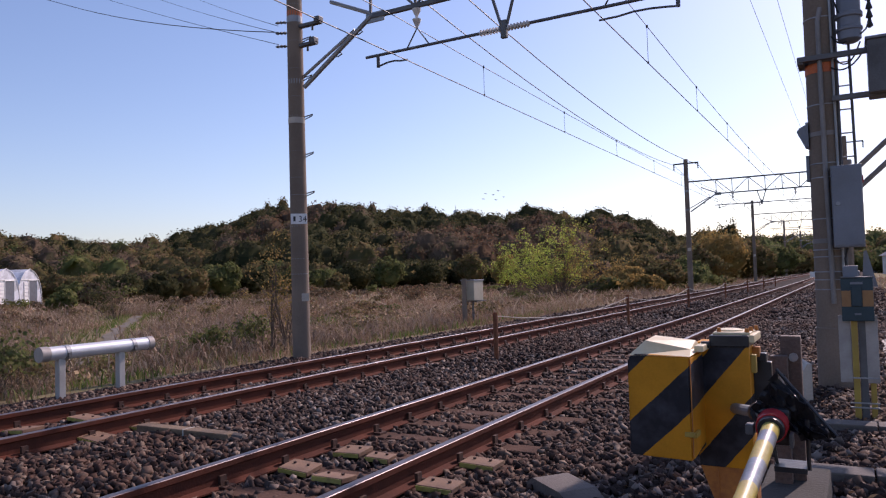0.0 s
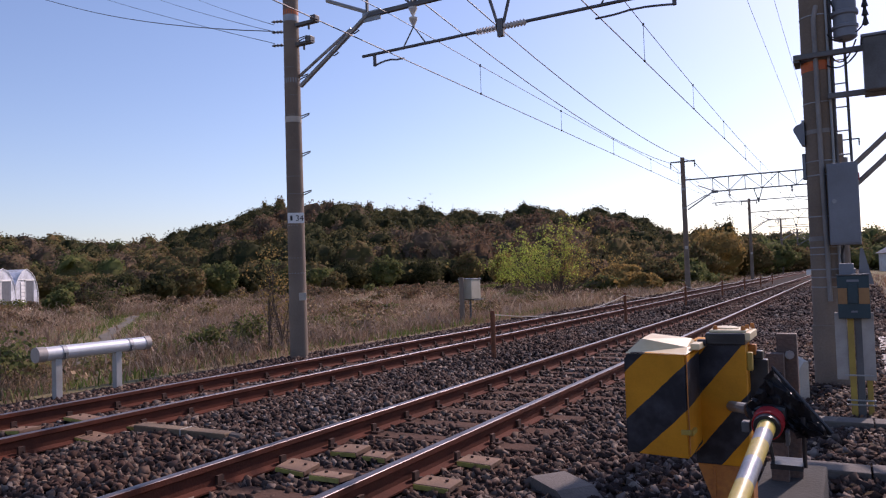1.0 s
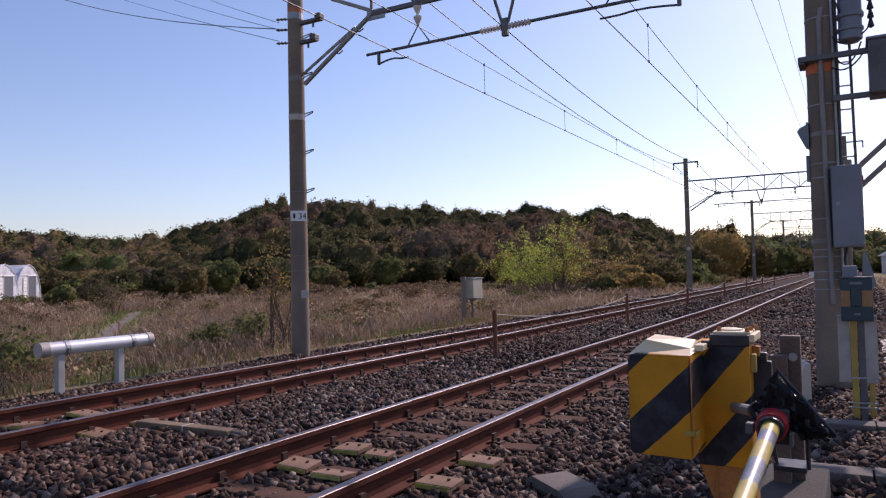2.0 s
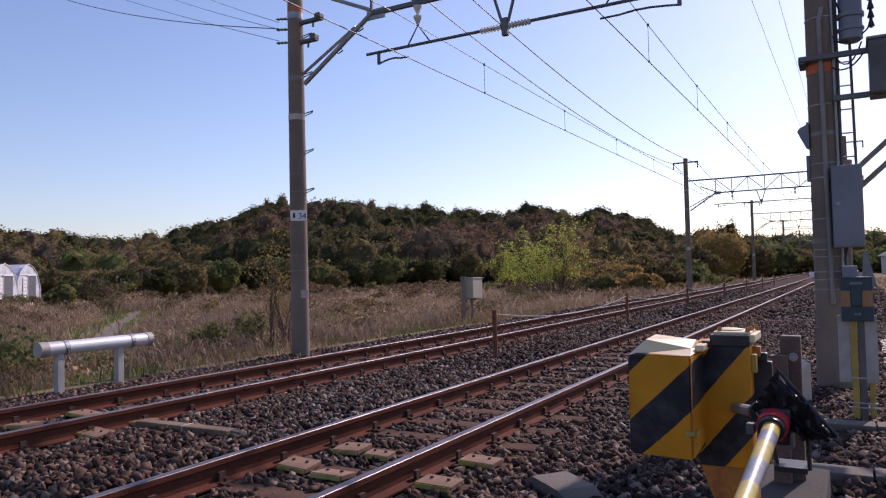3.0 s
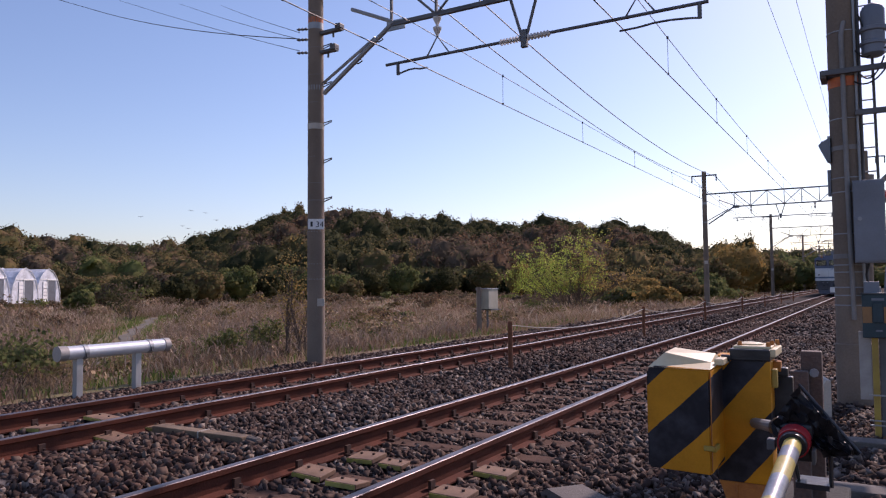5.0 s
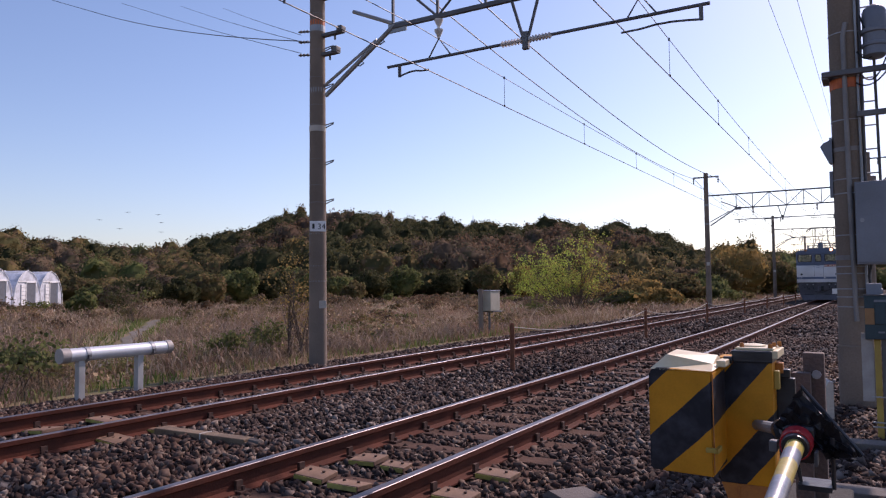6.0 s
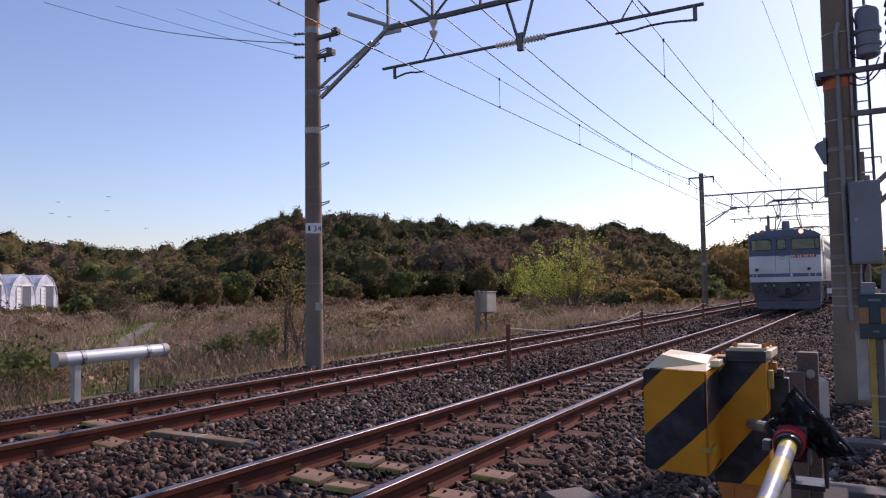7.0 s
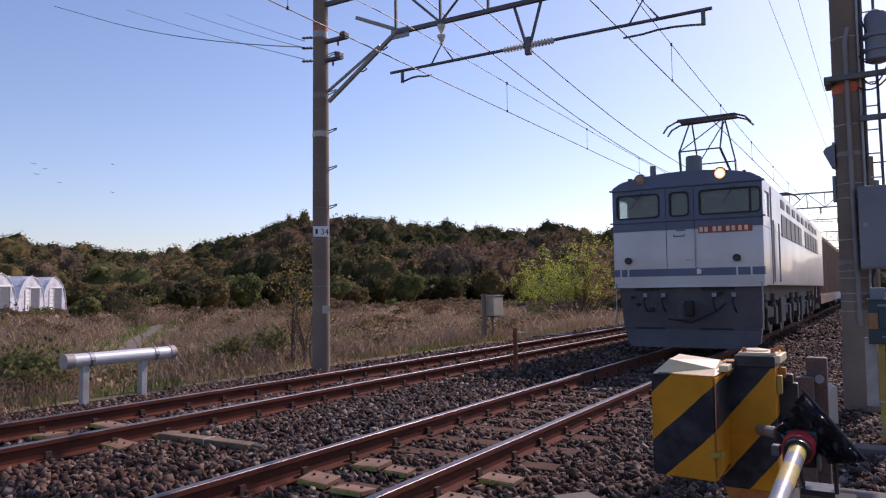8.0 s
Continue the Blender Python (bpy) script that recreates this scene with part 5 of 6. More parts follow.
def crown_arrays(rng, w, h, quads, leaf, base=0.25, lumps=9, rough=0.5):
    """An uneven crown: leaves in clumps round a few lumps, with gaps between them. Gives the corners and the way each clump faces."""
    c = rng.normal(size=(lumps, 3))
    c /= np.linalg.norm(c, axis=1, keepdims=True)
    c *= rng.uniform(0.2, 0.72, (lumps, 1))
    c[:, 2] = np.abs(c[:, 2]) * 0.75 - 0.12
    rad = rng.uniform(0.22, 0.45, lumps)
    k = rng.integers(0, lumps, quads)
    d = rng.normal(size=(quads, 3))
    d[:, 2] = np.where(rng.random(quads) < 0.75, np.abs(d[:, 2]), d[:, 2])
    d /= np.linalg.norm(d, axis=1, keepdims=True)
    p = c[k] + d * (rad[k] * rng.uniform(0.78, 1.04, quads))[:, None]
    p = p * [w / 2, w / 2, h * (1 - base) / 1.55] + [0, 0, h * (base + (1 - base) * 0.36)]
    nrm = d + rng.normal(size=(quads, 3)) * 0.45
    nrm /= np.linalg.norm(nrm, axis=1, keepdims=True)
    t = np.cross(nrm, rng.normal(size=(quads, 3)))
    t /= np.linalg.norm(t, axis=1, keepdims=True)
    b = np.cross(nrm, t)
    s = leaf * rng.uniform(0.55, 1.35, (quads, 1))
    v = np.stack([p - t * s, p - b * s * 0.7, p + t * s, p + b * s * 0.7], 1)
    face = d + rng.normal(size=(quads, 3)) * rough + 0.6 * c[k]
    face /= np.linalg.norm(face, axis=1, keepdims=True)
    return v, np.repeat(face[:, None], 4, 1)


def crown_dense(rng, w, h, quads, leaf, lumps=20, nu=14, nv=8, ragged=0.3, swing=1.0):
    """A full crown: a lumpy body with leaves over it; its top is at h and its foot at the ground."""
    L = rng.normal(size=(lumps, 3))
    L[:, 2] = np.abs(L[:, 2]) * 1.1 - 0.25
    L /= np.linalg.norm(L, axis=1, keepdims=True)
    amp, kap = rng.uniform(0.1, 0.27, lumps) * swing, rng.uniform(8, 24, lumps)

    def swell(d):
        g = amp * np.exp(kap * (d @ L.T - 1))
        j = g.argmax(1)
        n = d + (d - L[j]) * 1.1 + rng.normal(size=d.shape) * ragged
        return 1.0 - 0.26 * swing + g.max(1), n / np.linalg.norm(n, axis=1, keepdims=True)

    size = np.array([w / 2, w / 2, h * 0.58])
    mid = np.array([0, 0, h * 0.42])
    q, u = np.meshgrid(np.linspace(-0.75, 1.5, nv), np.linspace(0, math.tau, nu, endpoint=False), indexing="ij")
    d = np.stack([np.cos(q) * np.cos(u), np.cos(q) * np.sin(u), np.sin(q)], -1).reshape(-1, 3)
    r, n = swell(d)
    body = d * (r * 0.87)[:, None] * size + mid
    i = (np.arange(nv - 1)[:, None] * nu + np.arange(nu)).ravel()
    k = (np.arange(nv - 1)[:, None] * nu + (np.arange(nu) + 1) % nu).ravel()
    f = np.stack([i, k, k + nu, i + nu], 1)
    d = rng.normal(size=(quads, 3))
    d[:, 2] = np.where(rng.random(quads) < 0.7, np.abs(d[:, 2]), d[:, 2])
    d /= np.linalg.norm(d, axis=1, keepdims=True)
    r, face = swell(d)
    p = d * (r * rng.uniform(0.9, 1.0, quads) ** np.where(rng.random(quads) < 0.25, -0.6, 1.0))[:, None] * size + mid
    turn = face + rng.normal(size=(quads, 3)) * 0.6
    t = np.cross(turn, rng.normal(size=(quads, 3)))
    t /= np.linalg.norm(t, axis=1, keepdims=True)
    b = np.cross(turn, t)
    b /= np.linalg.norm(b, axis=1, keepdims=True)
    s = leaf * rng.uniform(0.5, 1.4, (quads, 1))
    v = np.stack([p - t * s, p - b * s * 0.7, p + t * s, p + b * s * 0.7], 1)
    return np.concatenate([v, body[f]]), np.concatenate([np.repeat(face[:, None], 4, 1), n[f]])


def build_woods():
    kinds = {k: [] for k in ("evergreen", "olive", "russet", "brown", "fresh", "gold")}
    rng = RNG
    pts = []
    tries = 0
    cell = {}
    while len(pts) < 1700 and tries < 60000:
        tries += 1
        b = rng.uniform(-68, 9)
        d = math.sqrt(rng.uniform(118 ** 2, 248 ** 2))
        front = float(np.interp(b, [-62, -49, -42, -30, -18, -8, 5], [165, 150, 122, 116, 118, 135, 175]))
        if d < front:
            continue
        x, y = d * math.sin(radians(b)), d * math.cos(radians(b))
        gap = 3.0 + 0.006 * d
        key = (int(x // 5), int(y // 5))
        if any((x - px) ** 2 + (y - py) ** 2 < gap * gap for i in (-1, 0, 1) for j in (-1, 0, 1) for px, py in cell.get((key[0] + i, key[1] + j), ())):
            continue
        cell.setdefault(key, []).append((x, y))
        pts.append((x, y, d, b, front))
    for x, y, d, b, front in pts:
        z = float(ground_z(x, y))
        up = (d - front) / (240 - front)
        n1 = noise.noise(Vector((x * 0.028, y * 0.028, 0.3)))
        n2 = noise.noise(Vector((x * 0.05 + 9, y * 0.05, 2.0)))
        r = rng.random()
        if b > -11 and up < 0.5:
            kind = "gold" if -10.5 < b < -6.5 and r < 0.6 else ("fresh" if r < 0.45 else "olive")
        elif up > 0.56 + 0.2 * n2 and b > -50:
            kind = "evergreen" if r < 0.88 else ("brown" if r < 0.95 else "olive")
        elif up < 0.12:
            kind = "evergreen" if n1 > -0.1 and r < (0.75 if b > -44 else 0.3) else ("fresh" if r < 0.35 else "olive")
        elif b < -47:
            kind = "olive" if r < 0.5 else ("brown" if r < 0.78 else ("fresh" if r < 0.9 else "evergreen"))
        else:
            q = n1 + 0.45 * (r - 0.5)
            kind = "russet" if q > 0.2 else ("brown" if q > -0.06 else ("olive" if q > -0.2 else "evergreen"))
        size = rng.uniform(0.6, 1.4)
        w = rng.uniform(6.2, 9.4) * size
        h = (rng.uniform(7.5, 10.5) if up > 0.12 else rng.uniform(4.0, 6.5)) * (0.6 + 0.4 * size)
        if up > 0.85 and r > 0.9:
            h, w = h * 1.15, w * 0.55
        v, nn = crown_dense(rng, w, h, int(300 * (0.5 + 0.5 * size)), 0.25, 18, 12, 7, 0.5)
        kinds[kind].append((v + [x, y, z - 0.4], nn))
    # low growth between the crowns
    n = 24000
    bb, dd = rng.uniform(-68, 9, n), np.sqrt(rng.uniform(112 ** 2, 246 ** 2, n))
    fr = np.interp(bb, [-62, -49, -42, -30, -18, -8, 5], [158, 144, 116, 110, 112, 128, 168])
    ok = dd > fr
    bb, dd = np.radians(bb[ok]), dd[ok]
    x, y = dd * np.sin(bb), dd * np.cos(bb)
    p = np.stack([x, y, ground_z(x, y) + rng.uniform(0.1, 4.2, len(x)) ** 1.0], 1)
    k = len(p)
    t = rng.normal(size=(k, 3))
    t /= np.linalg.norm(t, axis=1, keepdims=True)
    b2 = np.cross(t, rng.normal(size=(k, 3)))
    b2 /= np.linalg.norm(b2, axis=1, keepdims=True)
    s = rng.uniform(0.2, 0.5, (k, 1))
    v = np.stack([p - t * s, p - b2 * s, p + t * s, p + b2 * s], 1)
    face = rng.normal(size=(k, 3)) * 0.6 + [0, 0, 0.7]
    face /= np.linalg.norm(face, axis=1, keepdims=True)
    face = np.repeat(face[:, None], 4, 1)
    pick = rng.choice(5, k, p=(0.3, 0.25, 0.15, 0.2, 0.1))
    for i, kind in enumerate(("evergreen", "olive", "russet", "brown", "fresh")):
        kinds[kind].append((v[pick == i], face[pick == i]))
    for kind, a in kinds.items():
        v = np.concatenate([p for p, _ in a]).reshape(-1, 3)
        f = np.arange(len(v)).reshape(-1, 4)
        ob = raw("woodland", v, f, LEAF[kind], np.concatenate([n for _, n in a]))
        word = dict(evergreen="dark evergreen", olive="olive green", russet="russet autumn", brown="bare brown", fresh="fresh green", gold="golden autumn")[kind]
        tagged(ob, word + " trees covering the low hills", "woods", "", "stuff")


def tree_thing(name, x, y, w, h, quads, leaf, kind, label, category="tree", base=0.3, stems=1, core=True, seed=1, group=""):
    rng = np.random.default_rng(seed)
    z = float(ground_z(x, y))
    t = thing(name, x, y, z, label, category, group)
    bm = bmesh.new()
    for i in range(stems):
        a = rng.uniform(0, math.tau)
        spread = w * 0.3 * (0.3 + rng.random()) * (1 if stems > 1 else 0.15)
        r0 = 0.03 * h / 2 * (1.0 if stems == 1 else 0.55)
        p0 = Vector((rng.normal() * 0.1 * stems ** 0.5, rng.normal() * 0.1 * stems ** 0.5, -0.1))
        p1 = p0 + Vector((math.cos(a) * spread * 0.45, math.sin(a) * spread * 0.45, h * 0.4))
        p2 = p0 + Vector((math.cos(a) * spread, math.sin(a) * spread, h * 0.78))
        rod(bm, p0, p1, r0, r0 * 0.65, 7)
        rod(bm, p1, p2, r0 * 0.65, r0 * 0.25, 6)
        for k in range(5):
            s = p0.lerp(p1, 0.5 + 0.1 * k) if k < 3 else p1.lerp(p2, 0.3 * (k - 2))
            e = s + Vector((rng.normal() * w * 0.16, rng.normal() * w * 0.16, h * rng.uniform(0.12, 0.3)))
            rod(bm, s, e, r0 * 0.35, r0 * 0.1, 5)
            for j in range(3):
                e2 = e + Vector((rng.normal() * w * 0.09, rng.normal() * w * 0.09, h * rng.uniform(0.02, 0.16)))
                rod(bm, s.lerp(e, 0.6), e2, r0 * 0.14, r0 * 0.05, 4)
    part("trunk", bm, M["bark"], t)
    if core:
        v, n = crown_dense(rng, w, h, quads, leaf, 24, 16, 9, 0.55, 1.7)
    else:
        v, n = crown_arrays(rng, w, h, quads, leaf, base, 20)
    v = v.reshape(-1, 3)
    c = raw("crown", v, np.arange(len(v)).reshape(-1, 4), LEAF[kind], n)
    c.parent = t
    return t


def at(bearing, d):
    return d * math.sin(radians(bearing)), d * math.cos(radians(bearing))


def shrub(name, x, y, stems, reach, tilt, leaf, clusters, left_kind, right_kind, label, category, seed, group=""):
    """Many arching stems from one root, with twigs; leafy on the side away from the line, half bare on the other."""
    rng = np.random.default_rng(seed)
    t = thing(name, x, y, float(ground_z(x, y)), label, category, group)
    bm = bmesh.new()
    tips = []
    for i in range(stems):
        a, lean, l = rng.uniform(0, math.tau), radians(rng.uniform(*tilt)), reach * rng.uniform(0.6, 1.0)
        p = Vector((rng.normal() * reach * 0.05, rng.normal() * reach * 0.05, -0.1))
        d = Vector((math.cos(a) * math.sin(lean), math.sin(a) * math.sin(lean), math.cos(lean)))
        r = reach * rng.uniform(0.006, 0.013)
        for k in range(5):
            q = p + d * (l / 5)
            rod(bm, p, q, r, r * 0.78, 6)
            if k > 0:
                for m in range(3):
                    e = q + (d + Vector(rng.normal(size=3)) * 0.55) * (l * rng.uniform(0.1, 0.24))
                    rod(bm, p.lerp(q, rng.uniform(0.2, 1.0)), e, r * 0.35, r * 0.15, 4)
                    tips.append(e)
                    for w in range(2):
                        e2 = e + (d + Vector(rng.normal(size=3)) * 0.7) * (l * rng.uniform(0.05, 0.12))
                        rod(bm, e, e2, r * 0.15, r * 0.07, 4)
                        tips.append(e2)
            p, r = q, r * 0.78
            d = (d + Vector(rng.normal(size=3)) * 0.12 + Vector((0, 0, 0.03))).normalized()
    part("trunk", bm, M["bark"], t)
    tips = np.array([tuple(v) for v in tips])
    away = np.array((-0.93, -0.36, 0.0))
    side = np.clip(0.5 + (tips @ away) / reach * 0.9 + tips[:, 2] / reach * 0.25 - 0.12 + rng.normal(size=len(tips)) * 0.12, 0.0, 1.0)
    crown = smooth(0.22, 0.5, tips[:, 2] / reach)
    for kind, chance in ((left_kind, crown * side ** 1.5), (right_kind, crown * 0.45 * (1 - side))):
        pick = tips[rng.random(len(tips)) < chance]
        if len(pick) == 0:
            continue
        c = np.repeat(pick, clusters, 0) + rng.normal(size=(len(pick) * clusters, 3)) * leaf * 2.2
        n = len(c)
        u = rng.normal(size=(n, 3))
        u /= np.linalg.norm(u, axis=1, keepdims=True)
        b = np.cross(u, rng.normal(size=(n, 3)))
        b /= np.linalg.norm(b, axis=1, keepdims=True)
        s = leaf * rng.uniform(0.5, 1.3, (n, 1))
        v = np.stack([c - u * s, c - b * s * 0.55, c + u * s, c + b * s * 0.55], 1).reshape(-1, 3)
        ob = raw("crown", v, np.arange(len(v)).reshape(-1, 4), LEAF[kind])
        ob.parent = t
    return t


def build_trees():
    x, y = at(-20.5, 50)
    shrub("shrub_tree", x, y, 36, 4.5, (12, 64), 0.062, 17, "lime", "gold", "many-stemmed half-bare shrubby tree with bright lime green leaves", "tree", 3)
    x, y = at(-42.3, 15.0)
    shrub("sapling", x, y, 6, 2.2, (2, 14), 0.026, 8, "gold", "gold", "thin yellowing sapling growing beside a mast", "sapling", 5, "saplings")
    x, y = at(-41.5, 15.3)
    shrub("sapling", x, y, 4, 1.5, (4, 22), 0.03, 4, "gold", "brown", "thin yellowing sapling growing beside a mast", "sapling", 6, "saplings")
    x, y = at(-53.9, 48)
    shrub("sapling", x, y, 9, 2.4, (10, 55), 0.09, 4, "evergreen", "brown", "small dark bushy tree beside a trodden path", "sapling", 7, "saplings")
    x, y = at(-50.8, 74)
    tree_thing("bush", x, y, 4.4, 3.7, 900, 0.2, "evergreen", "rounded dark evergreen bush in the field", "bush", 0.1, 3, True, 4)
    rows = ((-48.6, 78, 5.5, 4.2, "olive"), (-46.3, 82, 5.0, 4.6, "fresh"), (-44.2, 84, 4.6, 3.8, "evergreen"), (-41.5, 80, 4.6, 4.2, "fresh"), 
            (-57.2, 62, 2.6, 2.0, "fresh"), (-55.2, 76, 3.2, 2.6, "brown"), (-53.6, 95, 9.0, 4.0, "evergreen"), (-57.0, 100, 9.0, 4.2, "olive"), (-33.8, 108, 5.5, 5.5, "fresh"),
            (-30.5, 112, 6.0, 5.2, "evergreen"), (-27.3, 110, 6.0, 6.0, "olive"), (-36.5, 110, 7.0, 5.0, "evergreen"), (-24.8, 100, 5.0, 5.2, "gold"), (-13.2, 66, 6.0, 3.0, "olive"),
            (-15.6, 62, 5.0, 2.6, "gold"), (-11.6, 78, 6.5, 3.6, "fresh"), (-8.7, 98, 9.5, 7.4, "gold"), (-6.4, 104, 7.0, 6.0, "olive"), (-4.6, 110, 7.0, 4.8, "fresh"),
            (-8.0, 150, 7.8, 12.0, "evergreen"), (-3.6, 130, 8.0, 5.0, "olive"), (-64.5, 88, 7.0, 4.0, "olive"), (-62.2, 98, 8.0, 5.0, "brown"), (-59.8, 104, 8.0, 4.6, "olive"),
            (-56.4, 84, 4.5, 2.6, "fresh"), (-51.6, 104, 7.5, 4.2, "brown"), (-49.6, 96, 6.0, 3.4, "olive"), (-47.3, 100, 6.5, 5.0, "fresh"), (-45.2, 104, 6.5, 4.4, "olive"), (-42.9, 98, 6.0, 4.6, "evergreen"),
            (-39.4, 104, 6.5, 4.2, "fresh"), (-37.9, 96, 4.5, 3.2, "olive"), (-22.9, 84, 6.0, 3.4, "olive"), (-19.2, 90, 7.0, 4.2, "fresh"), (-14.4, 84, 7.0, 4.0, "olive"), (-12.4, 98, 7.0, 4.6, "brown"),
            (-16.8, 58, 3.6, 1.8, "fresh"), (-14.2, 56, 4.2, 1.9, "gold"), (-10.4, 70, 4.6, 2.4, "fresh"), (-17.6, 72, 5.0, 3.2, "brown"), (-9.9, 90, 6.0, 5.0, "olive"))
    for i, (b, d, w, h, k) in enumerate(rows):
        x, y = at(b, d)
        word = dict(evergreen="dark evergreen", olive="olive green", brown="bare brown", fresh="fresh green", gold="golden brown")[k]
        tree_thing("tree" if h > 3.5 else "bush", x, y, w, h, 1500, 0.17, k, word + (" tree at the edge of the field" if h > 3.5 else " bush in the rough field"),
                   "tree" if h > 3.5 else "bush", 0.12, 2, True, 20 + i, "field trees and bushes")
    # saplings standing in the grass near the mast
    for b, d, w, h, k, s in ((-44.2, 15.5, 1.3, 1.25, "fresh", 52), (-62.0, 11.5, 1.6, 1.0, "fresh", 53), (-60.6, 12.3, 1.8, 1.25, "fresh", 54), (-59.6, 13.2, 1.5, 1.0, "olive", 55), (-47.5, 14.5, 1.2, 1.1, "fresh", 56)):
        x, y = at(b, d)
        tree_thing("sapling", x, y, w, h, 560 if d < 30 else 330, 0.036 if d < 30 else 0.12, k, "thin scrubby sapling growing in dry grass", "sapling", 0.2, 7, False, s, "saplings")


def blades(n, x, y, z, h, w, bend, rng):
    """Bent tapering blades as two-piece strips of four-cornered faces."""
    a = rng.uniform(0, math.tau, n)
    c, s = np.cos(a), np.sin(a)
    f = rng.uniform(0, math.tau, n)
    bx, by = np.cos(f) * bend * h, np.sin(f) * bend * h
    base = np.stack([x, y, z], 1)
    side = np.stack([c * w, s * w, np.zeros(n)], 1)
    m = base + np.stack([bx * 0.3, by * 0.3, h * 0.6], 1)
    t = base + np.stack([bx, by, h * (1 - 0.25 * bend)], 1)
    v = np.stack([base - side, base + side, m - side * 0.8, m + side * 0.8, t - side * 0.25, t + side * 0.25], 1)
    i = (np.arange(n) * 6)[:, None]
    fa = np.concatenate([i + [0, 1, 3, 2], i + [2, 3, 5, 4]], 1).reshape(-1, 4)
    return v.reshape(-1, 3), fa


PATH_A, PATH_B = np.array((-17.0, 11.2)), np.array((-40.0, 30.8))


def path_dist(x, y):
    d = PATH_B - PATH_A
    L = np.hypot(*d)
    u = ((x - PATH_A[0]) * d[0] + (y - PATH_A[1]) * d[1]) / L
    return np.where((u > -2) & (u < L), np.abs((x - PATH_A[0]) * -d[1] + (y - PATH_A[1]) * d[0]) / L, 99.0)


def build_grass():
    rng = RNG
    vs, fs, o = [], [], 0
    gv, gf, go = [], [], 0
    for n, x0, x1, y0, y1, lo, hi, w in ((42000, -17, -9.0, 1, 30, 0.25, 0.95, 0.006), (36000, -34, -12, 3, 48, 0.4, 1.15, 0.012), (26000, -80, -10, 10, 110, 0.45, 1.2, 0.03), (9000, -16, -9.2, 28, 100, 0.3, 0.9, 0.02), (9000, 1.0, 14, 9, 90, 0.2, 0.8, 0.02)):
        x, y = rng.uniform(x0, x1, n), rng.uniform(y0, y1, n)
        # tussocks
        x += rng.normal(size=n) * 0.02
        cx, cy = np.round(x / 0.55) * 0.55, np.round(y / 0.55) * 0.55
        pull = rng.uniform(0, 0.75, n)
        x, y = x + (cx - x) * pull, y + (cy - y) * pull
        pd = path_dist(x, y)
        tall = np.array([0.2 + 1.3 * smooth(-0.45, 0.5, noise.noise(Vector((a * 0.11, b * 0.11, 0.0))) + 0.6 * noise.noise(Vector((a * 0.5, b * 0.5, 4.0)))) for a, b in zip(cx, cy)])
        keep = (pd > 0.8 + 0.5 * rng.random(n)) & (rng.random(n) < 0.25 + tall)
        x, y, tall, pd = x[keep], y[keep], tall[keep], pd[keep]
        k = len(x)
        h = rng.uniform(lo, hi, k) * tall * 0.72
        if x1 < 0:
            h *= np.clip((-8.5 - x) / 2.4, 0.22, 1.0)
        h = np.where(pd < 2.6, h * 0.4, h)
        # trampled low towards the foot of the path
        turn, far = np.degrees(np.arctan2(x, y)), np.hypot(x, y)
        h = np.where((np.abs(turn + 55.0) < 3.2) & (far < 24), h * 0.42, h)
        v, f = blades(k, x, y, ground_z(x, y) - 0.03, h, w * rng.uniform(0.5, 1.5, k), rng.uniform(0.1, 1.0, k) ** 0.7 * 1.3, rng)
        vs.append(v)
        fs.append(f + o)
        o += len(v)
    tagged(raw("dry_grass", np.concatenate(vs), np.concatenate(fs), M["grass"]), "tall dry tan and brown grass in tussocks", "grass", "", "stuff")
    n = 10000
    u, q = rng.uniform(-2, 46, n), rng.normal(size=n) * 1.3
    d = (PATH_B - PATH_A) / np.hypot(*(PATH_B - PATH_A))
    x, y = PATH_A[0] + u * d[0] - q * d[1], PATH_A[1] + u * d[1] + q * d[0]
    keep = np.abs(q) > 0.35
    x, y = x[keep], y[keep]
    x2, y2 = rng.uniform(-11.5, -9.4, 2500), rng.uniform(1, 26, 2500)
    x3, y3 = rng.uniform(-30, -12, 6000), rng.uniform(40, 75, 6000)
    x, y = np.concatenate([x, x2, x3]), np.concatenate([y, y2, y3])
    k = len(x)
    v, f = blades(k, x, y, ground_z(x, y) - 0.02, rng.uniform(0.06, 0.26, k), rng.uniform(0.006, 0.02, k), rng.uniform(0.1, 0.6, k), rng)
    tagged(raw("green_grass", v, f, M["green"]), "short green grass beside a trodden path", "grass", "", "stuff")
    m = 40
    a = PATH_A + (PATH_B - PATH_A) * np.linspace(-0.03, 1, m)[:, None]
    s = np.array((-d[1], d[0]))
    wob = 0.12 * np.sin(np.arange(m) * 1.3)[:, None]
    L, R = a + s * (0.24 + wob), a - s * (0.24 - wob)
    v = np.concatenate([np.c_[L, ground_z(L[:, 0], L[:, 1]) + 0.03], np.c_[R, ground_z(R[:, 0], R[:, 1]) + 0.03]])
    i = np.arange(m - 1)
    setting(raw("path", v, np.stack([i, i + 1, i + 1 + m, i + m], 1), M["track_path"]), "narrow trodden earth path through the field", "path")


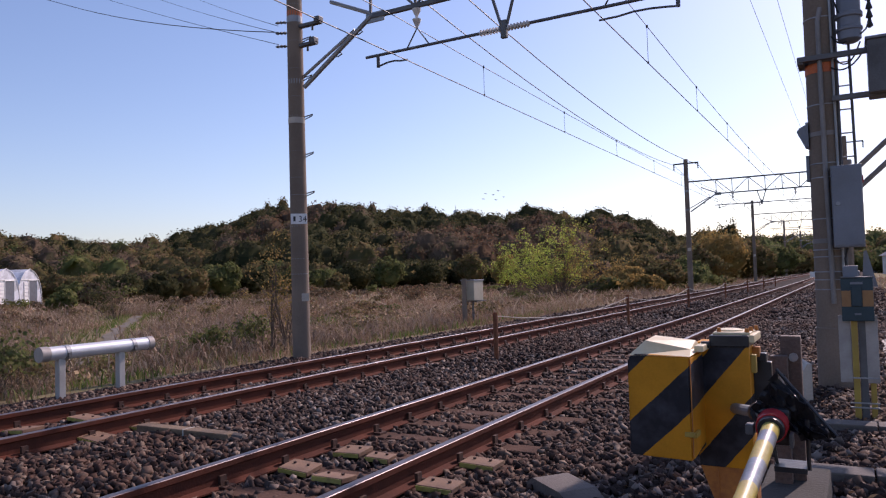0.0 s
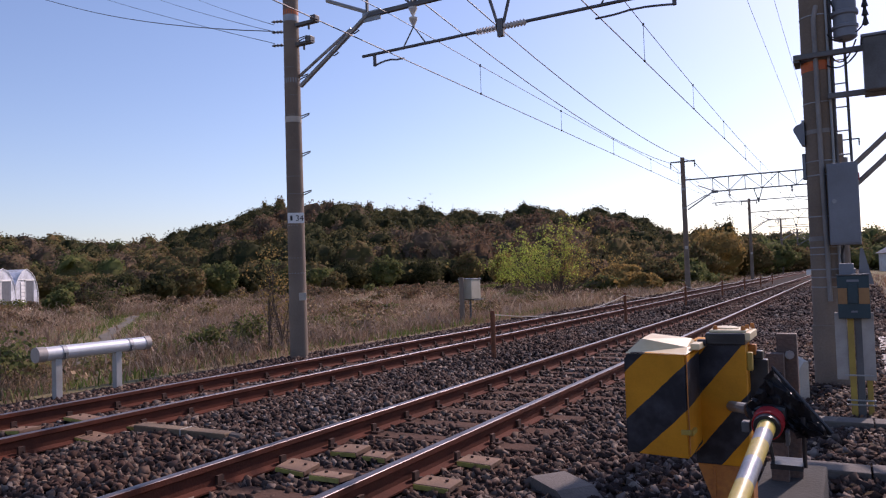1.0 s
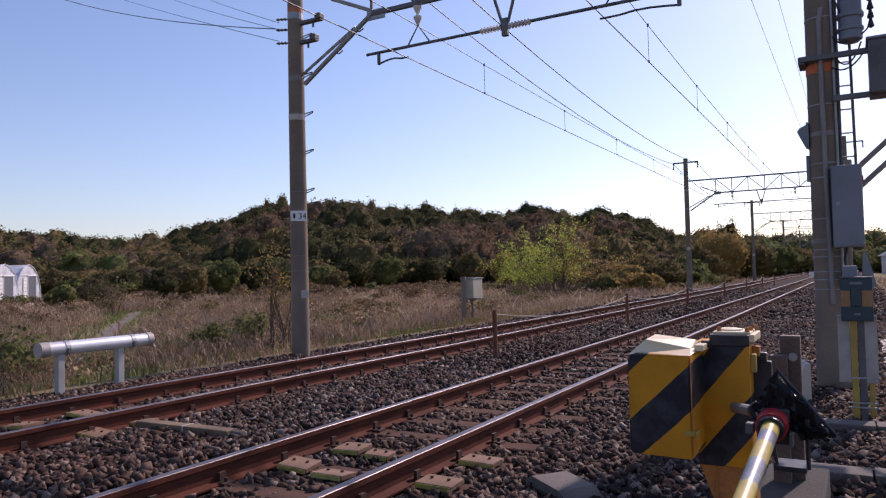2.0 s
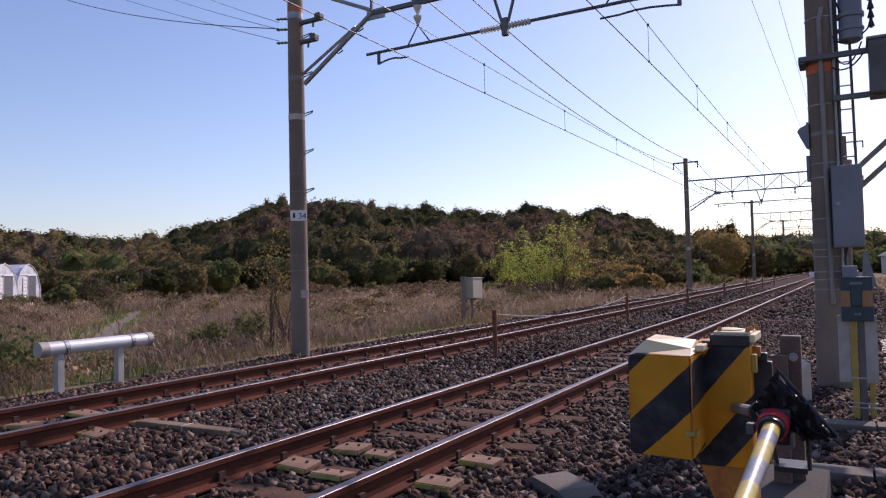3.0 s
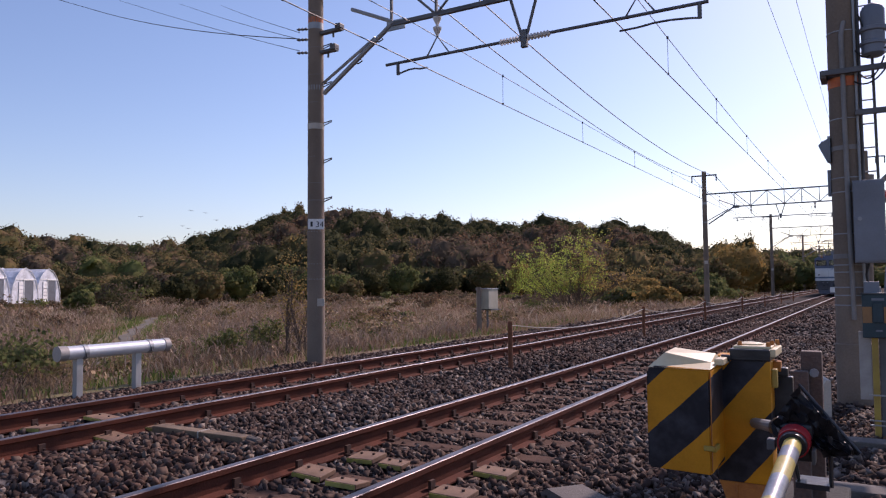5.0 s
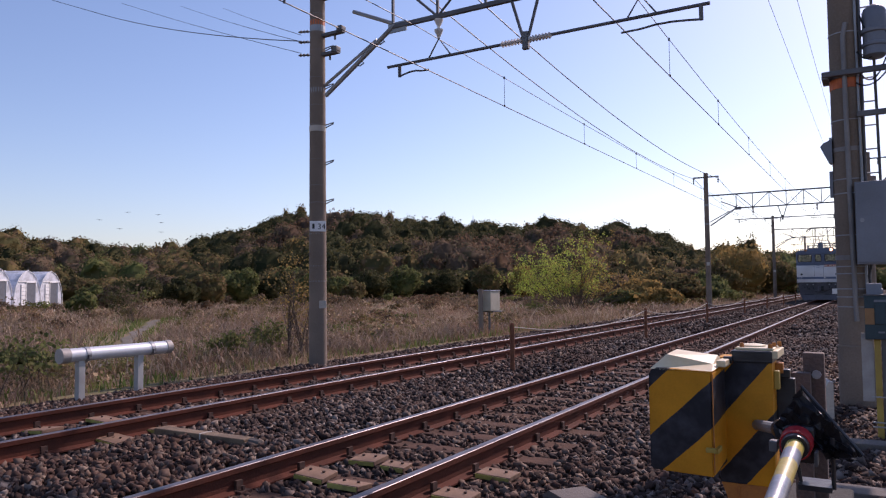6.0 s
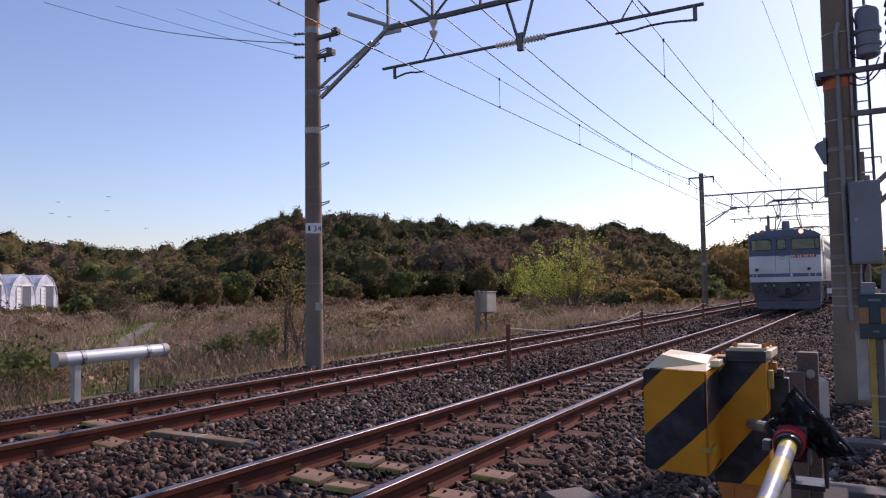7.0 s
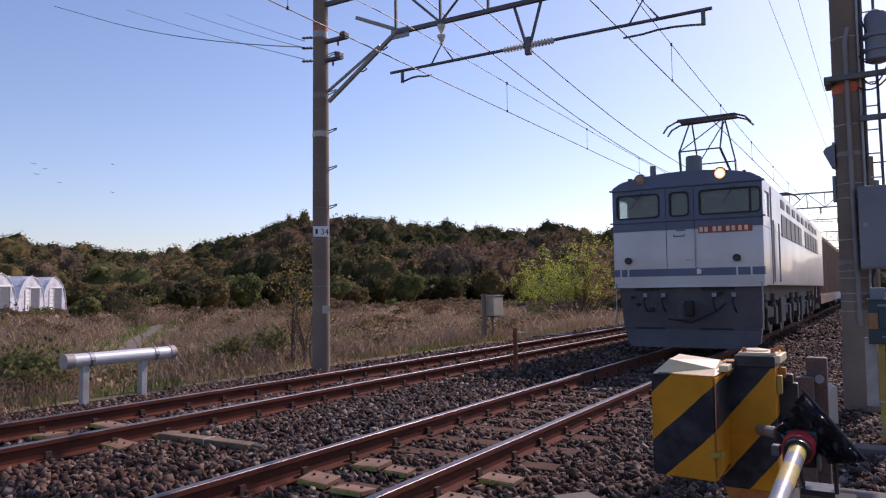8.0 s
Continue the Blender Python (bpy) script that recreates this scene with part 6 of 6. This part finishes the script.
def build_weeds():
    """Dead standing weeds and plume grass in clumps, past counting."""
    rng = np.random.default_rng(31)
    vs, fs, o = [], [], 0
    for count, b0, b1, d0, d1, lo, hi in ((150, -68, -58.5, 14, 30, 0.7, 1.6), (120, -51.5, -43.5, 13.5, 30, 0.5, 1.4), (120, -42, -27, 13.5, 24, 0.4, 1.1), (80, -30, -14, 24, 50, 0.5, 1.1), (90, -66, -38, 32, 60, 0.7, 1.4)):
        for i in range(count):
            x, y = at(rng.uniform(b0, b1), rng.uniform(d0, d1))
            if x > -10.3 or float(path_dist(np.array([x]), np.array([y]))[0]) < 1.7:
                continue
            n = 70
            far = 1 + math.hypot(x, y) / 40
            cx, cy = x + rng.normal(size=n) * 0.28 * far, y + rng.normal(size=n) * 0.28 * far
            h = rng.uniform(lo, hi) * rng.uniform(0.45, 1.05, n) * np.clip((-9.2 - cx) / 2.2, 0.3, 1.0)
            v, f = blades(n, cx, cy, ground_z(cx, cy) - 0.03, h, 0.0045 * far * rng.uniform(0.6, 1.6, n), rng.uniform(0.1, 1.3, n), rng)
            # fluffy heads and side sprays on the stalks
            tip = v.reshape(n, 6, 3)[:, 4]
            m = rng.integers(0, n, 50)
            base = tip[m] - np.stack([np.zeros(50), np.zeros(50), h[m] * rng.uniform(0.0, 0.45, 50)], 1)
            w, g = blades(50, base[:, 0], base[:, 1], base[:, 2], rng.uniform(0.1, 0.3, 50), 0.009 * far * rng.uniform(0.6, 1.5, 50), rng.uniform(0.4, 1.3, 50), rng)
            for a, b in ((v, f), (w, g)):
                vs.append(a)
                fs.append(b + o)
                o += len(a)
    tagged(raw("dry_weeds", np.concatenate(vs), np.concatenate(fs), M["weeds"]), "dead brown and greyish weeds with feathery heads", "weeds", "", "stuff")


def build_scrub():
    """Low dry and green scrub scattered through the grass, past counting."""
    rng = RNG
    kinds = {k: [] for k in ("straw", "brown", "russet", "olive", "fresh")}
    for i in range(330):
        d = rng.uniform(14, 95) if i > 70 else rng.uniform(12.5, 24)
        b = rng.uniform(-66, -24) if d < 40 else rng.uniform(-66, -9)
        x, y = at(b, d)
        if x > -10.8 or float(path_dist(np.array([x]), np.array([y]))[0]) < 2.0:
            continue
        r = rng.random()
        kind = "brown" if r < 0.42 else ("russet" if r < 0.68 else ("olive" if r < 0.88 else "fresh"))
        if kind == "brown" and d < 60 or kind == "russet" and d < 30:
            kind = "straw"
        w = rng.uniform(0.8, 2.0) * (1 + d / 60)
        h = rng.uniform(0.5, 1.3) * (1 + d / 150)
        lf = 0.022 + 0.0012 * d
        v, n = crown_arrays(rng, w, h, 260, lf, 0.0, 10, 0.6)
        kinds[kind].append((v + [x, y, float(ground_z(x, y))], n))
    # tangled dead brush beside the path and behind the guard pipe
    near = np.random.default_rng(77)
    for i in range(70):
        d = near.uniform(14.5, 30)
        x, y = at(near.uniform(-66, -42), d)
        if abs(math.degrees(math.atan2(x, y)) + 55) < 3.5 and d < 24:
            continue
        if x > -11.6 or float(path_dist(np.array([x]), np.array([y]))[0]) < 1.6:
            continue
        v, n = crown_arrays(near, near.uniform(1.0, 2.0), near.uniform(0.8, 1.35), 380, 0.026 + 0.0009 * d, 0.0, 12, 0.7)
        kinds["straw" if near.random() < 0.68 else ("olive" if near.random() < 0.6 else "russet")].append((v + [x, y, float(ground_z(x, y))], n))
    # wider bushes on the rough slope before the woods, and pale green growth near the line
    for i in range(150):
        if i < 125:
            b, d = rng.uniform(-67, -40), rng.uniform(88, 165)
            kind = ("olive", "fresh", "brown", "olive", "russet")[i % 5]
            w, h, lf, n = rng.uniform(3.0, 7.0), rng.uniform(1.2, 3.2), 0.2, 240
        else:
            b, d = rng.uniform(-19, -8), rng.uniform(50, 88)
            kind = "fresh" if i % 3 else "olive"
            w, h, lf, n = rng.uniform(2.0, 4.0), rng.uniform(0.7, 1.5), 0.11, 240
        x, y = at(b, d)
        v, nn = crown_arrays(rng, w, h, n, lf, 0.0, 12, 0.5)
        kinds[kind].append((v + [x, y, float(ground_z(x, y))], nn))
    for kind, a in kinds.items():
        v = np.concatenate([p for p, _ in a]).reshape(-1, 3)
        ob = raw("scrub", v, np.arange(len(v)).reshape(-1, 4), LEAF[kind], np.concatenate([n for _, n in a]))
        tagged(ob, dict(straw="straw coloured", brown="dry brown", russet="reddish brown", olive="olive green", fresh="fresh green")[kind] + " low scrub among the dry grass", "scrub", "", "stuff")


def build_litter():
    """Dead leaves on the stones by the poles."""
    rng = RNG
    n = 2600
    p = np.stack([rng.uniform(-1.3, 1.3, n), rng.uniform(3.6, 14, n), rng.uniform(0.02, 0.05, n)], 1)
    t = rng.normal(size=(n, 3)) * [1, 1, 0.3]
    t /= np.linalg.norm(t, axis=1, keepdims=True)
    b = np.cross(t, rng.normal(size=(n, 3)) * [0.3, 0.3, 1])
    b /= np.linalg.norm(b, axis=1, keepdims=True)
    s = rng.uniform(0.012, 0.032, (n, 1))
    v = np.stack([p - t * s, p - b * s * 0.6, p + t * s, p + b * s * 0.6], 1).reshape(-1, 3)
    tagged(raw("fallen_leaves", v, np.arange(len(v)).reshape(-1, 4), M["litter"]), "scattered dead brown leaves on the stones", "leaves", "", "stuff")


def build_greenhouses():
    """Tunnels side by side, their open gables turned to the line."""
    for b, d in ((-62.3, 70), (-60.5, 75), (-59.1, 80)):
        x, y = at(b, d)
        g = thing("greenhouse", x, y, float(ground_z(x, y)) - 0.1, "peaked tunnel greenhouse with milky plastic film and open door", "greenhouse", "greenhouses in the field", 126)
        arc = [(2.5, 0.0), (2.45, 1.7), (2.2, 2.5), (1.7, 3.2), (1.0, 3.7), (0.0, 4.0), (-1.0, 3.7), (-1.7, 3.2), (-2.2, 2.5), (-2.45, 1.7), (-2.5, 0.0)]
        part("film_cover", prism(bmesh.new(), arc, 0.12, 22.0), M["film"], g)
        for k in range(12):
            part("hoop", path_rod(bmesh.new(), [(px * 1.012, k * 1.99 + 0.06, pz * 1.01) for px, pz in arc], 0.035, 6), M["white"], g)
        # solid dark sheet in place of the shade inside the doorway
        dr = part("door", nbox(-0.3, 1.35, 0.05, 0.11, 0.4, 2.9), M["louvre"], g, "dark panel standing for the shade in the doorway")
        part("door_frame", path_rod(bmesh.new(), [(-0.36, 0.05, 0.4), (-0.36, 0.05, 2.95), (1.4, 0.05, 2.95), (1.4, 0.05, 0.4)], 0.06, 6), M["white"], dr)
        for k in range(7):
            part("curtain_fold", nbox(-1.25, -0.45, 0.03, 0.1, 0.45 + k * 0.34, 0.74 + k * 0.34, bevel=0.03), M["white"], g)
        part("gable_rail", nbox(-1.9, 1.9, 0.04, 0.1, 2.98, 3.06), M["white"], g)
        part("skirt_wall", nbox(-2.52, 2.52, 0.02, 0.1, 0.0, 0.4), M["slab"], g)


def build_distance():
    """A white tower on the ridge and pale far buildings at the end of the line."""
    x, y = at(-28.4, 238)
    z = float(ground_z(x, y))
    t = thing("water_tower", x, y, z, "small white tower on the wooded ridge", "tower")
    part("shaft", nrod((0, 0, 0), (0, 0, 9.0), 0.75, 0.7, 12), M["white"], t)
    part("cap", nrod((0, 0, 9.0), (0, 0, 9.6), 0.95, 0.6, 12), M["white"], t)
    part("mast", nrod((0, 0, 9.6), (0, 0, 11.2), 0.1, 0.05, 6), M["steel"], t)
    for i, (b, d, w, h) in enumerate(((-3.2, 205, 7, 5.0), (0.7, 190, 12, 3.6), (2.2, 175, 9, 3.4), (3.2, 150, 6, 3.2))):
        x, y = at(b, d)
        z = float(ground_z(x, y))
        hs = thing("house", x, y, z, "small pale house with a grey pitched roof far off", "house", "far houses", 10 * i)
        part("wall", nbox(-w / 2, w / 2, -3, 3, 0, h), M["white"], hs)
        part("roof", prism(bmesh.new(), [(-w / 2 - 0.4, h), (w / 2 + 0.4, h), (0, h + 1.8)], -3.4, 3.4), M["louvre"], hs)
        for k in range(3):
            part("window", nbox(-w / 2 + 0.8 + k * 2, -w / 2 + 1.7 + k * 2, -3.05, -2.98, 1.0, 2.1), M["louvre"], hs)


def build_birds():
    made = []
    for i in range(6):
        b = thing("bird", 0, 0, 30, "small dark bird gliding in the sky", "bird", "flock of birds")
        part("body", lathe(bmesh.new(), [(0.02, -0.22), (0.07, -0.08), (0.08, 0.05), (0.03, 0.2)], pose(0, 0, 0, 90, 0, 0), 8), M["bird"], b)
        for s in (-1, 1):
            bm = bmesh.new()
            v = [bm.verts.new(p) for p in ((0, 0.1, 0.02), (s * 0.28, 0.14, 0.1), (s * 0.62, -0.02, 0.05), (s * 0.28, -0.08, 0.09), (0, -0.1, 0.02))]
            bm.faces.new(v)
            bmesh.ops.solidify(bm, geom=bm.faces[:], thickness=0.02)
            part("wing", bm, M["bird"], b)
        made.append(b)
    return made


def bird_place(px, py, d):
    """A place in the sky from its bearing and height in degrees."""
    e = radians(py)
    return d * math.cos(e) * math.sin(radians(px)), d * math.cos(e) * math.cos(radians(px)), 1.38 + d * math.sin(e)


build_ground()
build_masts()
build_wires()
build_signal_pole()
build_emergency_post()
build_pipe()
build_trackside_box()
build_stakes()
build_gate()
build_troughs()
LOCO, WHEELS = build_loco()
CARS = build_wagons()
build_greenhouses()
build_distance()
BIRDS = build_birds()
build_plates()
build_trees()
build_woods()
build_grass()
build_weeds()
build_scrub()
build_litter()
build_bed()
build_track("track_near", NEAR_R, NEAR_L, "near railway track with rusty rails and polished heads")
build_track("track_far", FAR_R, FAR_L, "far railway track with rusty rails and polished heads")


def motions():
    """The train runs towards the camera at a steady speed; the birds drift off to the left."""
    def front(t):
        return 14.4 + 19.9 * (8.0 - t)
    walk(LOCO, [(t, pose(LOCO_X, front(t), 0)) for t in (0.0, 4.0, 8.0)])
    for ob, y in CARS:
        walk(ob, [(t, pose(LOCO_X, front(t) + y, ob.location.z)) for t in (0.0, 4.0, 8.0)])
    for w, y in WHEELS:
        rows = []
        for k in range(0, 241):
            t = k / 30
            turn = math.degrees(19.9 * t / 0.56)
            rows.append((t, pose(0, y, 0.745, turn % 360)))
        walk(w, rows)
    # bearing and height in degrees at 0, 6.5, 7 and 8 s
    flights = (((-25.0, 6.6), (-56.5, 5.6), (-58.5, 6.4), (-60.6, 9.1)), ((-25.4, 6.3), (-57.1, 5.0), (-57.8, 5.4), (-59.9, 8.8)), ((-24.6, 6.1), (-57.0, 4.4), (-58.9, 5.6), (-60.4, 8.4)),
               ((-26.2, 6.0), (-53.8, 5.5), (-55.3, 6.9), (-59.0, 7.9)), ((-26.0, 6.4), (-54.0, 4.9), (-55.4, 5.9), (-55.6, 7.4)), ((-25.2, 5.9), (-52.5, 4.2), (-52.8, 4.7), (-55.6, 9.4)))
    for b, f in zip(BIRDS, flights):
        rows = []
        for (t, (px, py)) in zip((0.0, 6.5, 7.0, 8.0), f):
            x, y, z = bird_place(px, py, 150)
            rows.append((t, pose(x, y, z, 0, 0, 75)))
        walk(b, rows)


motions()
